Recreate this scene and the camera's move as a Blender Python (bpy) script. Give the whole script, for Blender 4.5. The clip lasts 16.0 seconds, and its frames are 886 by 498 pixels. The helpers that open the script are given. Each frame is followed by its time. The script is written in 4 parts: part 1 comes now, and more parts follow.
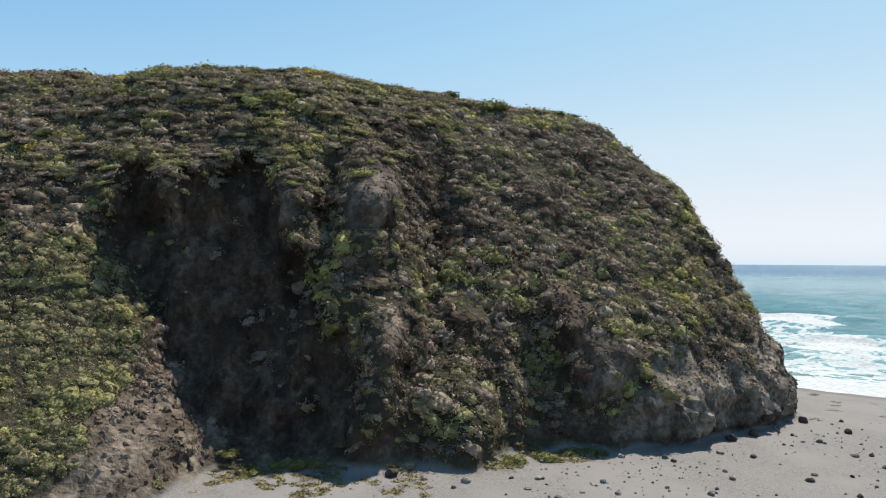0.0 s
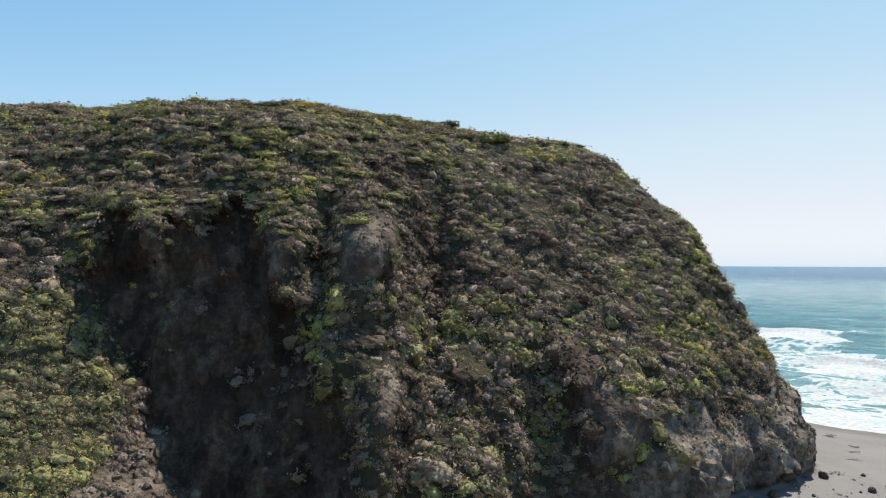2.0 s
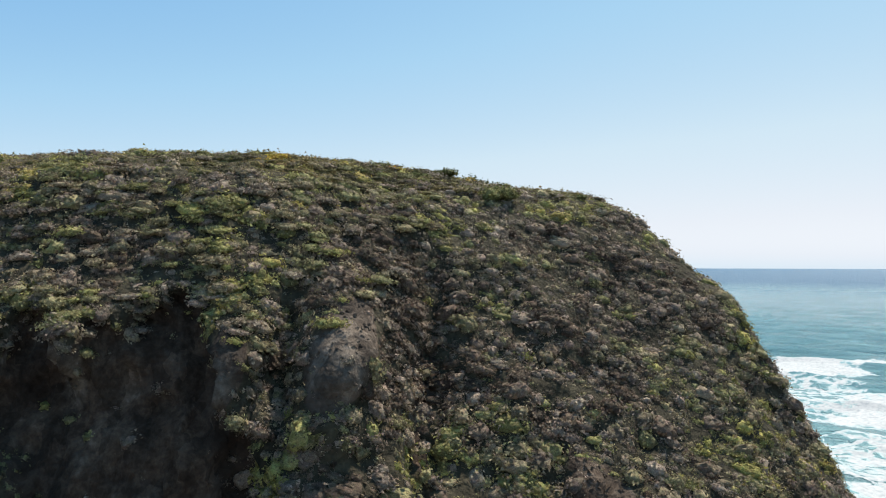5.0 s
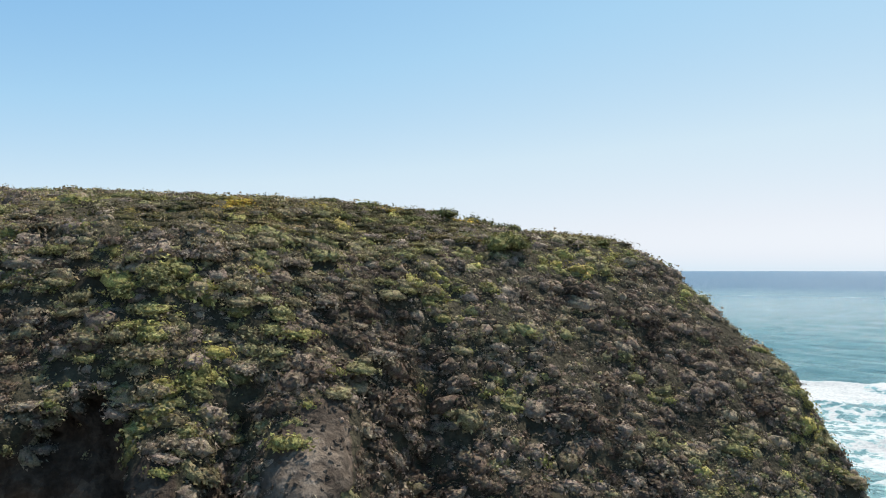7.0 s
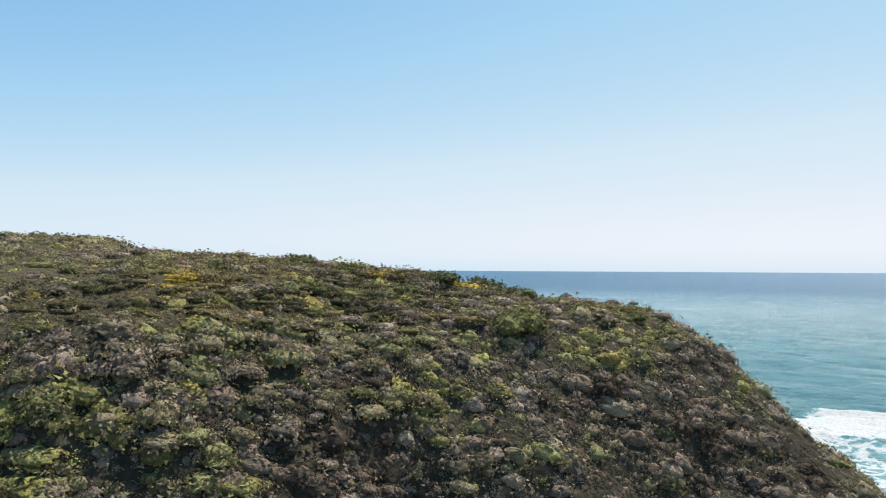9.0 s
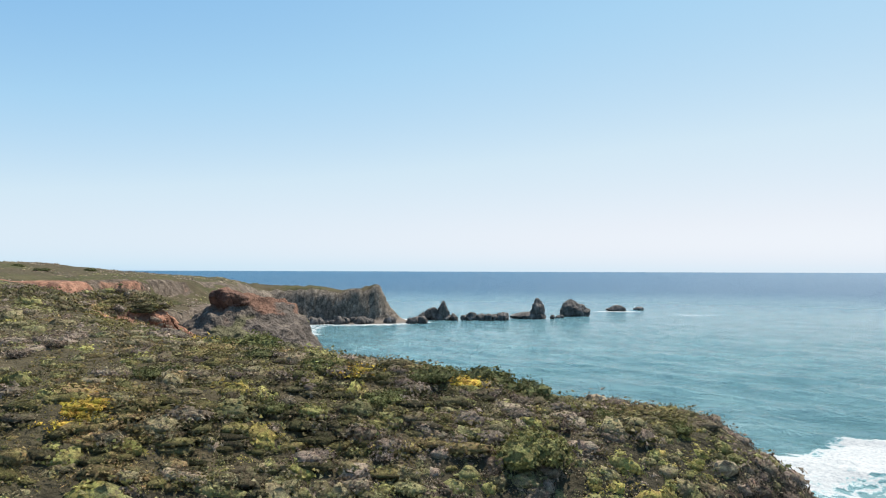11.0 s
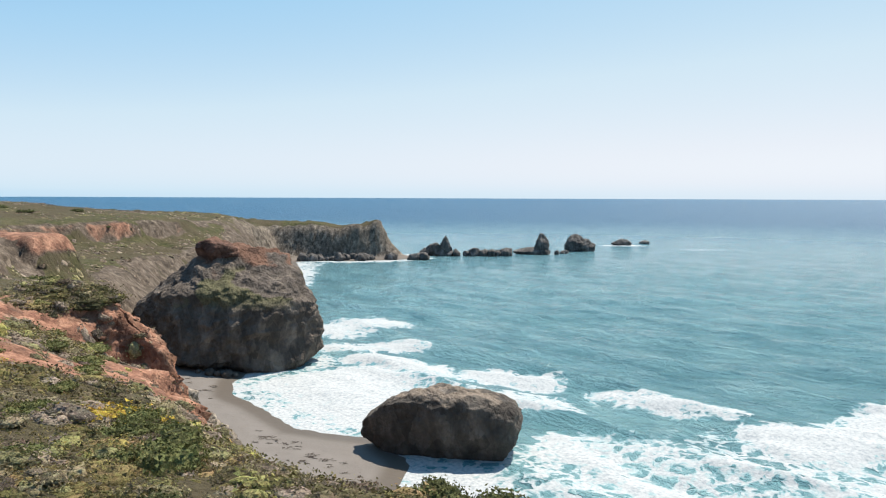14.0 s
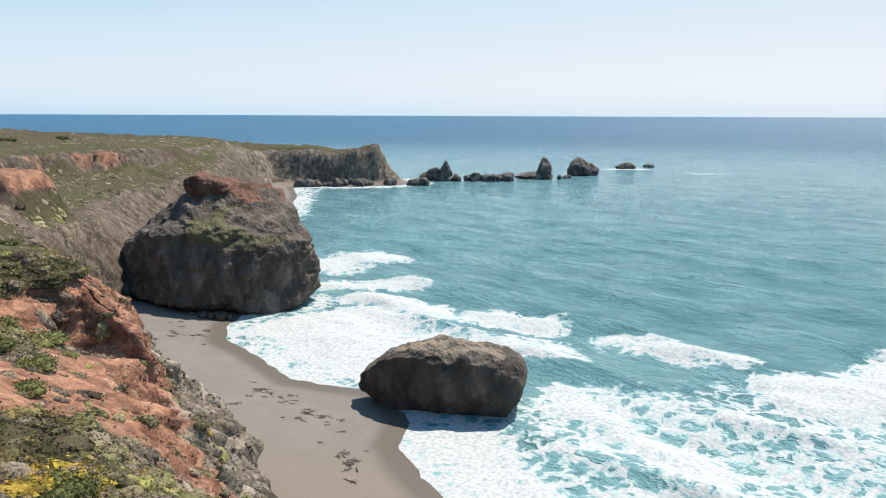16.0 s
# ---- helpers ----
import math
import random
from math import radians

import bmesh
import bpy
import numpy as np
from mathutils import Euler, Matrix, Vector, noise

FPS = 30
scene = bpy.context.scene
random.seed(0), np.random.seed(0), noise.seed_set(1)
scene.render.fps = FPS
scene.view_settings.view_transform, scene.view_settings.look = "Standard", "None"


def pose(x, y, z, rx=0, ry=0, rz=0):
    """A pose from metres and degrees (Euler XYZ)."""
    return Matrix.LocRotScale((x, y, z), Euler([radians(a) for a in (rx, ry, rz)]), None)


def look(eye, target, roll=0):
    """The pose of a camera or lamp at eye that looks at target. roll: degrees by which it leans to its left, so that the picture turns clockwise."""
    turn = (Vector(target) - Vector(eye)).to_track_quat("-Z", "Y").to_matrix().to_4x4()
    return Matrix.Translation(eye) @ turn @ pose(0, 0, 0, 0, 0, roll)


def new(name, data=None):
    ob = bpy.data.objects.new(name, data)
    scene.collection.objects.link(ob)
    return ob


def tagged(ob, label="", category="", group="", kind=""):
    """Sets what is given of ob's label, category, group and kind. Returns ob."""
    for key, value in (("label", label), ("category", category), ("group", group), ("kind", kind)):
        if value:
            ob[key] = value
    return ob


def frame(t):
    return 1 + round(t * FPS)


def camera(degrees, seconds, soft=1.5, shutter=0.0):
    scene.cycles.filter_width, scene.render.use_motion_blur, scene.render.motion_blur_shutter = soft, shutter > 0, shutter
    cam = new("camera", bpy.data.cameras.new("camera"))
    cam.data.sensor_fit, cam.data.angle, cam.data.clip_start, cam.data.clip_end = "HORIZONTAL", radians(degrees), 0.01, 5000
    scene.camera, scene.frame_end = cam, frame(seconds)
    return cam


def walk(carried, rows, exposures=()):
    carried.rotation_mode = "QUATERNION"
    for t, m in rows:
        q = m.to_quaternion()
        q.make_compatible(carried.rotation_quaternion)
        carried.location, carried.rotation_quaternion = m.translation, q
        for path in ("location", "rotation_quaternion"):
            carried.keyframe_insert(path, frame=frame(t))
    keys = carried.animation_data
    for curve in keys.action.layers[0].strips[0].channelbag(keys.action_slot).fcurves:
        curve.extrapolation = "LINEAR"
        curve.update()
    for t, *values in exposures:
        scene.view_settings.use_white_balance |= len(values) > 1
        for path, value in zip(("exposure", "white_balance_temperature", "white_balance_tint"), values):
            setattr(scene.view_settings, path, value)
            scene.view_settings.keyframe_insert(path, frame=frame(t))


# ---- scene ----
cam = camera(66.0, 16.0, soft=1.1)
PATH = [
    (0, (0.955, -17.688, 13.629), (0.874, -15.689, 13.663), 0.4),
    (0.5, (0.87, -17.171, 14.47), (0.79, -15.172, 14.503), 0.4),
    (1, (0.821, -16.59, 15.234), (0.742, -14.592, 15.269), 0.4),
    (1.5, (0.873, -15.943, 16.048), (0.792, -13.945, 16.086), 0.3),
    (2, (0.816, -15.192, 16.801), (0.736, -13.194, 16.842), 0.2),
    (2.5, (0.786, -14.249, 17.66), (0.708, -12.251, 17.702), 0.2),
    (3, (0.8, -13.039, 18.576), (0.721, -11.041, 18.618), 0.1),
    (3.2, (0.859, -12.477, 18.876), (0.777, -10.479, 18.922), 0.0),
    (5.3, (0.614, -5.093, 22.885), (0.538, -3.095, 22.93), 0.2),
    (5.5, (0.596, -4.353, 23.1), (0.521, -2.355, 23.154), -0.1),
    (6, (0.624, -2.231, 24.1), (0.546, -0.234, 24.155), -0.1),
    (6.5, (0.66, -0.101, 25.14), (0.579, 1.897, 25.196), -0.1),
    (7, (0.616, 2.049, 26.225), (0.535, 4.047, 26.279), 0.0),
    (7.5, (0.507, 4.25, 27.305), (0.428, 6.248, 27.359), 0.0),
    (8, (0.487, 6.341, 28.51), (0.405, 8.338, 28.556), 0.1),
    (8.5, (0.494, 8.387, 29.566), (0.407, 10.384, 29.612), 0.1),
    (9, (0.526, 10.405, 30.569), (0.435, 12.402, 30.62), 0.3),
    (9.5, (0.581, 12.356, 31.62), (0.486, 14.353, 31.671), 0.3),
    (10, (0.636, 14.179, 32.67), (0.539, 16.176, 32.722), 0.3),
    (10.2, (0.658, 14.908, 33.092), (0.56, 16.905, 33.145), 0.2),
    (12.3, (0.552, 23.402, 37.342), (0.448, 25.399, 37.371), 0.2),
    (12.5, (0.539, 24.136, 37.638), (0.432, 26.133, 37.653), 0.2),
    (13, (0.504, 25.871, 38.531), (0.397, 27.868, 38.49), 0.2),
    (13.5, (0.473, 27.565, 39.474), (0.365, 29.559, 39.373), 0.3),
    (14, (0.471, 29.275, 40.362), (0.364, 31.265, 40.197), 0.2),
    (14.5, (0.31, 31.222, 41.204), (0.204, 33.206, 40.98), 0.2),
    (15, (0.171, 33.153, 42.05), (0.064, 35.13, 41.764), 0.1),
    (15.5, (0.001, 35.012, 42.929), (-0.104, 36.979, 42.584), 0.2),
    (16, (-0.172, 36.896, 43.759), (-0.276, 38.853, 43.358), 0.2),
]
walk(cam, [(t, look(e, g, r)) for t, e, g, r in PATH], exposures=((0, 0.6), (16, 0.6)))

# ---------------------------------------------------------------- light
SUN_AZ, SUN_EL = radians(35), radians(61)       # azimuth to the right of +y
world = bpy.data.worlds.new("sky")
scene.world = world
world.use_nodes = True
wn = world.node_tree
sky = wn.nodes.new("ShaderNodeTexSky")
sky.sky_type = "NISHITA"
sky.sun_disc = False
sky.sun_elevation, sky.sun_rotation = SUN_EL, SUN_AZ
sky.altitude, sky.air_density, sky.dust_density, sky.ozone_density = 0, 1.0, 0.38, 1.2
bg = wn.nodes["Background"]
# coastal haze evens the sky out: its brightness picks a paler or deeper blue
grey = wn.nodes.new("ShaderNodeRGBToBW")
wn.links.new(sky.outputs[0], grey.inputs[0])
level = wn.nodes.new("ShaderNodeMath")
level.operation, level.inputs[1].default_value = "MULTIPLY", 1 / 12
wn.links.new(grey.outputs[0], level.inputs[0])
haze = wn.nodes.new("ShaderNodeValToRGB")
stops = haze.color_ramp.elements
stops[0].position, stops[0].color = 0.08, (0.08, 0.21, 0.42, 1)
stops[1].position, stops[1].color = 0.92, (0.88, 0.87, 0.87, 1)
for at, colour in ((0.22, (0.175, 0.385, 0.65, 1)), (0.32, (0.32, 0.53, 0.72, 1)), (0.46, (0.52, 0.65, 0.745, 1)), (0.64, (0.66, 0.705, 0.765, 1))):
    stops.new(at).color = colour
wn.links.new(level.outputs[0], haze.inputs[0])
lift = wn.nodes.new("ShaderNodeVectorMath")
lift.operation, lift.inputs[3].default_value = "SCALE", 5.45
wn.links.new(haze.outputs[0], lift.inputs[0])
wn.links.new(lift.outputs[0], bg.inputs[0])
bg.inputs[1].default_value = 0.15
sun_data = bpy.data.lights.new("sun", "SUN")
sun_data.energy, sun_data.angle, sun_data.color = 5.0, radians(0.6), (1.0, 0.93, 0.82)
sun = new("sun", sun_data)
to_sun = Vector((math.sin(SUN_AZ) * math.cos(SUN_EL), math.cos(SUN_AZ) * math.cos(SUN_EL), math.sin(SUN_EL)))
sun.matrix_world = look(to_sun * 300, (0, 0, 0))

# ---------------------------------------------------------------- noise in arrays
rng = np.random.default_rng(7)
PERM = np.concatenate([rng.permutation(512)] * 3)
GRAD = rng.normal(size=(512, 3))
GRAD /= np.linalg.norm(GRAD, axis=1)[:, None]


def perlin(p):
    """Gradient noise of an (n, 3) array, about -0.7 to 0.7."""
    i = np.floor(p).astype(np.int64)
    f = p - i
    w = f * f * f * (f * (f * 6 - 15) + 10)
    i &= 511
    out = np.zeros(len(p))
    for dx in (0, 1):
        for dy in (0, 1):
            for dz in (0, 1):
                h = PERM[PERM[PERM[(i[:, 0] + dx) & 511] + ((i[:, 1] + dy) & 511)] + ((i[:, 2] + dz) & 511)]
                d = ((f - (dx, dy, dz)) * GRAD[h]).sum(1)
                ww = (w[:, 0] if dx else 1 - w[:, 0]) * (w[:, 1] if dy else 1 - w[:, 1]) * (w[:, 2] if dz else 1 - w[:, 2])
                out += ww * d
    return out


def fractal(p, octaves=4, gain=0.5):
    total, amp = np.zeros(len(p)), 1.0
    for k in range(octaves):
        total += amp * perlin(p * 2 ** k + 17.3 * k)
        amp *= gain
    return total


def ridged(p, octaves=4, gain=0.5):
    total, amp = np.zeros(len(p)), 1.0
    for k in range(octaves):
        total += amp * (0.5 - 2 * np.abs(perlin(p * 2 ** k + 9.1 * k)))
        amp *= gain
    return total


def smooth(a, b, x):
    t = np.clip((x - a) / (b - a), 0, 1)
    return t * t * (3 - 2 * t)


def blob(x, y, cx, cy, rx, ry):
    return np.exp(-(((x - cx) / rx) ** 2 + ((y - cy) / ry) ** 2))


# ---------------------------------------------------------------- materials
def material(name, rough=0.9, spec=0.3):
    m = bpy.data.materials.new(name)
    m.use_nodes = True
    b = m.node_tree.nodes["Principled BSDF"]
    b.inputs["Roughness"].default_value = rough
    b.inputs["Specular IOR Level"].default_value = spec
    return m, m.node_tree.nodes, m.node_tree.links, b


def noise_node(n, l, vec, scale, detail=6, rough=0.6):
    t = n.new("ShaderNodeTexNoise")
    t.inputs["Scale"].default_value, t.inputs["Detail"].default_value, t.inputs["Roughness"].default_value = scale, detail, rough
    l.new(vec, t.inputs["Vector"])
    return t.outputs["Fac"]


def ramp_node(n, l, fac, stops):
    r = n.new("ShaderNodeValToRGB")
    e = r.color_ramp.elements
    e[0].position, e[0].color = stops[0][0], (*stops[0][1], 1)
    e[1].position, e[1].color = stops[-1][0], (*stops[-1][1], 1)
    for p, c in stops[1:-1]:
        x = e.new(p)
        x.color = (*c, 1)
    l.new(fac, r.inputs[0])
    return r.outputs[0]


def mix_node(n, l, fac, a, b, kind="MIX"):
    m = n.new("ShaderNodeMix")
    m.data_type, m.blend_type = "RGBA", kind
    for v, s in ((fac, m.inputs[0]), (a, m.inputs[6]), (b, m.inputs[7])):
        if isinstance(v, (int, float)):
            s.default_value = v
        elif isinstance(v, tuple):
            s.default_value = (*v, 1)
        else:
            l.new(v, s)
    return m.outputs[2]


def map_node(n, l, v, a, b, c=0.0, d=1.0):
    m = n.new("ShaderNodeMapRange")
    m.interpolation_type = "SMOOTHSTEP"
    for k, x in enumerate((a, b, c, d)):
        m.inputs[k + 1].default_value = x
    l.new(v, m.inputs[0])
    return m.outputs[0]


def math_node(n, l, op, a, b):
    m = n.new("ShaderNodeMath")
    m.operation = op
    for v, s in ((a, m.inputs[0]), (b, m.inputs[1])):
        if isinstance(v, (int, float)):
            s.default_value = v
        else:
            l.new(v, s)
    return m.outputs[0]


def bump_node(n, l, height, strength, distance, bsdf):
    b = n.new("ShaderNodeBump")
    b.inputs["Strength"].default_value, b.inputs["Distance"].default_value = strength, distance
    l.new(height, b.inputs["Height"])
    l.new(b.outputs[0], bsdf.inputs["Normal"])


def attr_node(n, name):
    a = n.new("ShaderNodeAttribute")
    a.attribute_name = name
    return a.outputs["Fac"]


def squash_node(n, l, vec, scale):
    m = n.new("ShaderNodeMapping")
    m.inputs["Scale"].default_value = scale
    l.new(vec, m.inputs[0])
    return m.outputs[0]


def block_node(n, l, vec, scale):
    """Blocky fractures: a height, and one random value for each block."""
    warp, wob = n.new("ShaderNodeVectorMath"), n.new("ShaderNodeTexNoise")
    wob.inputs["Scale"].default_value, wob.inputs["Detail"].default_value = scale * 1.2, 4
    l.new(vec, wob.inputs["Vector"])
    warp.operation = "MULTIPLY_ADD"
    l.new(wob.outputs["Color"], warp.inputs[0])
    warp.inputs[1].default_value = (0.7 / scale,) * 3
    l.new(vec, warp.inputs[2])
    v = n.new("ShaderNodeTexVoronoi")
    v.distance, v.inputs["Scale"].default_value = "CHEBYCHEV", scale
    l.new(warp.outputs[0], v.inputs["Vector"])
    grey = n.new("ShaderNodeRGBToBW")
    l.new(v.outputs["Color"], grey.inputs[0])
    return v.outputs["Distance"], grey.outputs[0]


def land_material():
    m, n, l, b = material("land", 0.95, 0.15)
    pos = n.new("ShaderNodeNewGeometry").outputs["Position"]
    streak = squash_node(n, l, pos, (1, 1, 0.55))
    fine, mid, broad = noise_node(n, l, pos, 2.4, 7, 0.68), noise_node(n, l, streak, 0.5, 8, 0.64), noise_node(n, l, pos, 0.07, 4)
    block, tint = block_node(n, l, streak, 0.8)
    chip, _ = block_node(n, l, pos, 2.6)
    grain = math_node(n, l, "ADD", math_node(n, l, "MULTIPLY", mid, 0.55), math_node(n, l, "MULTIPLY", fine, 0.45))
    # dark ramp for the recess's bare rock, with its shade put into the colour
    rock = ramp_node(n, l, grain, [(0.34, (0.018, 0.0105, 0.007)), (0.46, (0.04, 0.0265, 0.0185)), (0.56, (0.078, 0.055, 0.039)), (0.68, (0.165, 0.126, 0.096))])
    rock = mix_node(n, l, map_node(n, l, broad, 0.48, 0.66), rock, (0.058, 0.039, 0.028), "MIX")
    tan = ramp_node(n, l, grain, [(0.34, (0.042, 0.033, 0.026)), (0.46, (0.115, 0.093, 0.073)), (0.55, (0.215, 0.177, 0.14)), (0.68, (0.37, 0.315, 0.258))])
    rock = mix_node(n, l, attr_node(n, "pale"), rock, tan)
    soil = ramp_node(n, l, grain, [(0.32, (0.07, 0.034, 0.025)), (0.44, (0.165, 0.078, 0.052)), (0.54, (0.265, 0.138, 0.09)), (0.68, (0.37, 0.235, 0.165))])
    red = map_node(n, l, math_node(n, l, "ADD", attr_node(n, "red"), math_node(n, l, "MULTIPLY", mid, 0.5)), 0.6, 0.9)
    rock = mix_node(n, l, red, rock, soil)
    shade = n.new("ShaderNodeHueSaturation")
    l.new(map_node(n, l, tint, 0.2, 0.8, 0.75, 1.27), shade.inputs["Value"])
    l.new(rock, shade.inputs["Color"])
    rock = shade.outputs[0]
    turf = ramp_node(n, l, noise_node(n, l, pos, 0.9, 7, 0.7), [(0.3, (0.024, 0.025, 0.011)), (0.5, (0.052, 0.053, 0.021)), (0.62, (0.09, 0.08, 0.036)), (0.75, (0.088, 0.10, 0.024))])
    turf = mix_node(n, l, map_node(n, l, noise_node(n, l, pos, 0.12, 5, 0.7), 0.42, 0.62, 0, 0.6), turf, (0.102, 0.084, 0.044))
    turf = mix_node(n, l, map_node(n, l, noise_node(n, l, pos, 0.035, 6, 0.7), 0.40, 0.56, 0, 0.75), turf, (0.07, 0.054, 0.034))
    # brown ground under the scrub, darkened to hold the shade between plants
    litter_shade = ramp_node(n, l, grain, [(0.35, (0.020, 0.017, 0.011)), (0.5, (0.042, 0.036, 0.023)), (0.66, (0.085, 0.073, 0.046))])
    turf = mix_node(n, l, attr_node(n, "litter_shade"), turf, litter_shade)
    veg = map_node(n, l, math_node(n, l, "ADD", attr_node(n, "veg"), math_node(n, l, "MULTIPLY", mid, 0.6)), 0.62, 0.85)
    land = mix_node(n, l, veg, rock, turf)
    grit = noise_node(n, l, pos, 9, 4, 0.8)
    sand = ramp_node(n, l, grit, [(0.25, (0.076, 0.071, 0.067)), (0.5, (0.154, 0.144, 0.136)), (0.8, (0.27, 0.255, 0.243))])
    sand = mix_node(n, l, map_node(n, l, noise_node(n, l, pos, 0.16, 5), 0.42, 0.66), sand, (0.178, 0.166, 0.157))
    sand = mix_node(n, l, attr_node(n, "pale"), sand, mix_node(n, l, 0.75, sand, (0.172, 0.134, 0.104)))
    sand = mix_node(n, l, attr_node(n, "wet"), sand, (0.105, 0.088, 0.073))
    col = mix_node(n, l, attr_node(n, "sand"), land, sand)
    l.new(col, b.inputs["Base Color"])
    rough = math_node(n, l, "SUBTRACT", 0.95, math_node(n, l, "MULTIPLY", attr_node(n, "wet"), 0.45))
    l.new(rough, b.inputs["Roughness"])
    height = math_node(n, l, "ADD", math_node(n, l, "ADD", math_node(n, l, "MULTIPLY", fine, 0.25), math_node(n, l, "MULTIPLY", mid, 0.5)), math_node(n, l, "ADD", math_node(n, l, "MULTIPLY", block, -0.55), math_node(n, l, "MULTIPLY", chip, -0.2)))
    height = math_node(n, l, "MULTIPLY", height, math_node(n, l, "SUBTRACT", 1.0, math_node(n, l, "MULTIPLY", attr_node(n, "sand"), 0.93)))
    bump_node(n, l, height, 0.8, 0.7, b)
    return m


def rock_material(name, dark, light, cap, warm=0.5):
    m, n, l, b = material(name, 0.9, 0.25)
    geo = n.new("ShaderNodeNewGeometry")
    pos = geo.outputs["Position"]
    tilt = n.new("ShaderNodeMapping")
    tilt.inputs["Rotation"].default_value, tilt.inputs["Scale"].default_value = (0.35, 0.3, 0.2), (1.0, 1.0, 0.55)
    l.new(pos, tilt.inputs[0])
    mid, fine = noise_node(n, l, tilt.outputs[0], 0.35, 9, 0.64), noise_node(n, l, pos, 2.6, 7, 0.66)
    block, tint = block_node(n, l, tilt.outputs[0], 0.3)
    chip, _ = block_node(n, l, pos, 1.6)
    col = ramp_node(n, l, mid, [(0.34, dark), (0.52, tuple(0.65 * a + 0.35 * c for a, c in zip(dark, light))), (0.68, light)])
    shade = n.new("ShaderNodeHueSaturation")
    l.new(map_node(n, l, tint, 0.2, 0.8, 0.78, 1.22), shade.inputs["Value"])
    l.new(col, shade.inputs["Color"])
    col = shade.outputs[0]
    col = mix_node(n, l, map_node(n, l, attr_node(n, "cap"), 0.25, 0.75), col, ramp_node(n, l, fine, [(0.3, tuple(c * 0.5 for c in cap)), (0.7, cap)]))
    col = mix_node(n, l, map_node(n, l, attr_node(n, "turf"), 0.3, 0.7), col, ramp_node(n, l, fine, [(0.3, (0.04, 0.038, 0.018)), (0.7, (0.17, 0.155, 0.075))]))
    l.new(col, b.inputs["Base Color"])
    bump_node(n, l, math_node(n, l, "ADD", math_node(n, l, "ADD", math_node(n, l, "MULTIPLY", fine, 0.25), math_node(n, l, "MULTIPLY", mid, 0.6)), math_node(n, l, "ADD", math_node(n, l, "MULTIPLY", block, -0.7), math_node(n, l, "MULTIPLY", chip, -0.25))), 0.9, 1.4, b)
    return m


def sea_material():
    m, n, l, b = material("sea_water", 0.12, 0.5)
    b.inputs["IOR"].default_value = 1.33
    pos = n.new("ShaderNodeNewGeometry").outputs["Position"]
    crest = n.new("ShaderNodeMapping")
    crest.inputs["Rotation"].default_value = (0, 0, radians(42))
    l.new(pos, crest.inputs[0])
    swell = squash_node(n, l, crest.outputs[0], (0.42, 1.0, 1.0))
    big, chop, small = noise_node(n, l, swell, 0.10, 5, 0.6), noise_node(n, l, swell, 0.3, 6, 0.65), noise_node(n, l, squash_node(n, l, crest.outputs[0], (0.5, 1.0, 1.0)), 1.1, 7, 0.7)
    shallow = ramp_node(n, l, big, [(0.3, (0.105, 0.232, 0.245)), (0.5, (0.172, 0.33, 0.342)), (0.7, (0.255, 0.43, 0.43))])
    col = mix_node(n, l, attr_node(n, "deep"), shallow, (0.016, 0.085, 0.16))
    lace = noise_node(n, l, squash_node(n, l, pos, (0.8, 1.1, 1)), 0.55, 6, 0.62)
    web = n.new("ShaderNodeTexVoronoi")
    web.feature, web.inputs["Scale"].default_value = "DISTANCE_TO_EDGE", 0.6
    wob = n.new("ShaderNodeTexNoise")
    wob.inputs["Scale"].default_value, wob.inputs["Detail"].default_value = 0.35, 5
    l.new(pos, wob.inputs["Vector"])
    add = n.new("ShaderNodeVectorMath")
    add.operation = "MULTIPLY_ADD"
    l.new(wob.outputs["Color"], add.inputs[0])
    add.inputs[1].default_value = (5, 5, 0)
    l.new(pos, add.inputs[2])
    l.new(add.outputs[0], web.inputs["Vector"])
    wide = n.new("ShaderNodeTexVoronoi")
    wide.feature, wide.inputs["Scale"].default_value = "DISTANCE_TO_EDGE", 0.22
    l.new(add.outputs[0], wide.inputs["Vector"])
    lines = math_node(n, l, "ADD", map_node(n, l, web.outputs["Distance"], 0.0, 0.3, 0.26, 0.0), map_node(n, l, wide.outputs["Distance"], 0.0, 0.22, 0.36, 0.0))
    lines = math_node(n, l, "MULTIPLY", lines, map_node(n, l, attr_node(n, "foam"), 0.12, 0.45))
    f = math_node(n, l, "ADD", attr_node(n, "foam"), lines)
    f = math_node(n, l, "ADD", f, math_node(n, l, "MULTIPLY", math_node(n, l, "SUBTRACT", lace, 0.5), 1.15))
    foam = map_node(n, l, f, 0.55, 0.95)
    white = ramp_node(n, l, noise_node(n, l, pos, 1.6, 6), [(0.30, (0.24, 0.27, 0.28)), (0.46, (0.36, 0.375, 0.38)), (0.62, (0.45, 0.455, 0.45))])
    l.new(mix_node(n, l, foam, col, white), b.inputs["Base Color"])
    l.new(math_node(n, l, "MAXIMUM", map_node(n, l, foam, 0.0, 1.0, 0.12, 0.85), map_node(n, l, attr_node(n, "deep"), 0.2, 1.0, 0.1, 0.42)), b.inputs["Roughness"])
    ripple = math_node(n, l, "ADD", math_node(n, l, "ADD", math_node(n, l, "MULTIPLY", big, 2.0), math_node(n, l, "MULTIPLY", chop, 2.0)), math_node(n, l, "MULTIPLY", small, 0.8))
    ripple = math_node(n, l, "MULTIPLY", math_node(n, l, "SUBTRACT", ripple, 2.4), math_node(n, l, "MINIMUM", map_node(n, l, attr_node(n, "foam"), 0.3, 0.7, 1.0, 0.12), map_node(n, l, f, 0.4, 0.75, 1.0, 0.12)))
    bump_node(n, l, ripple, 0.9, 1.7, b)
    return m


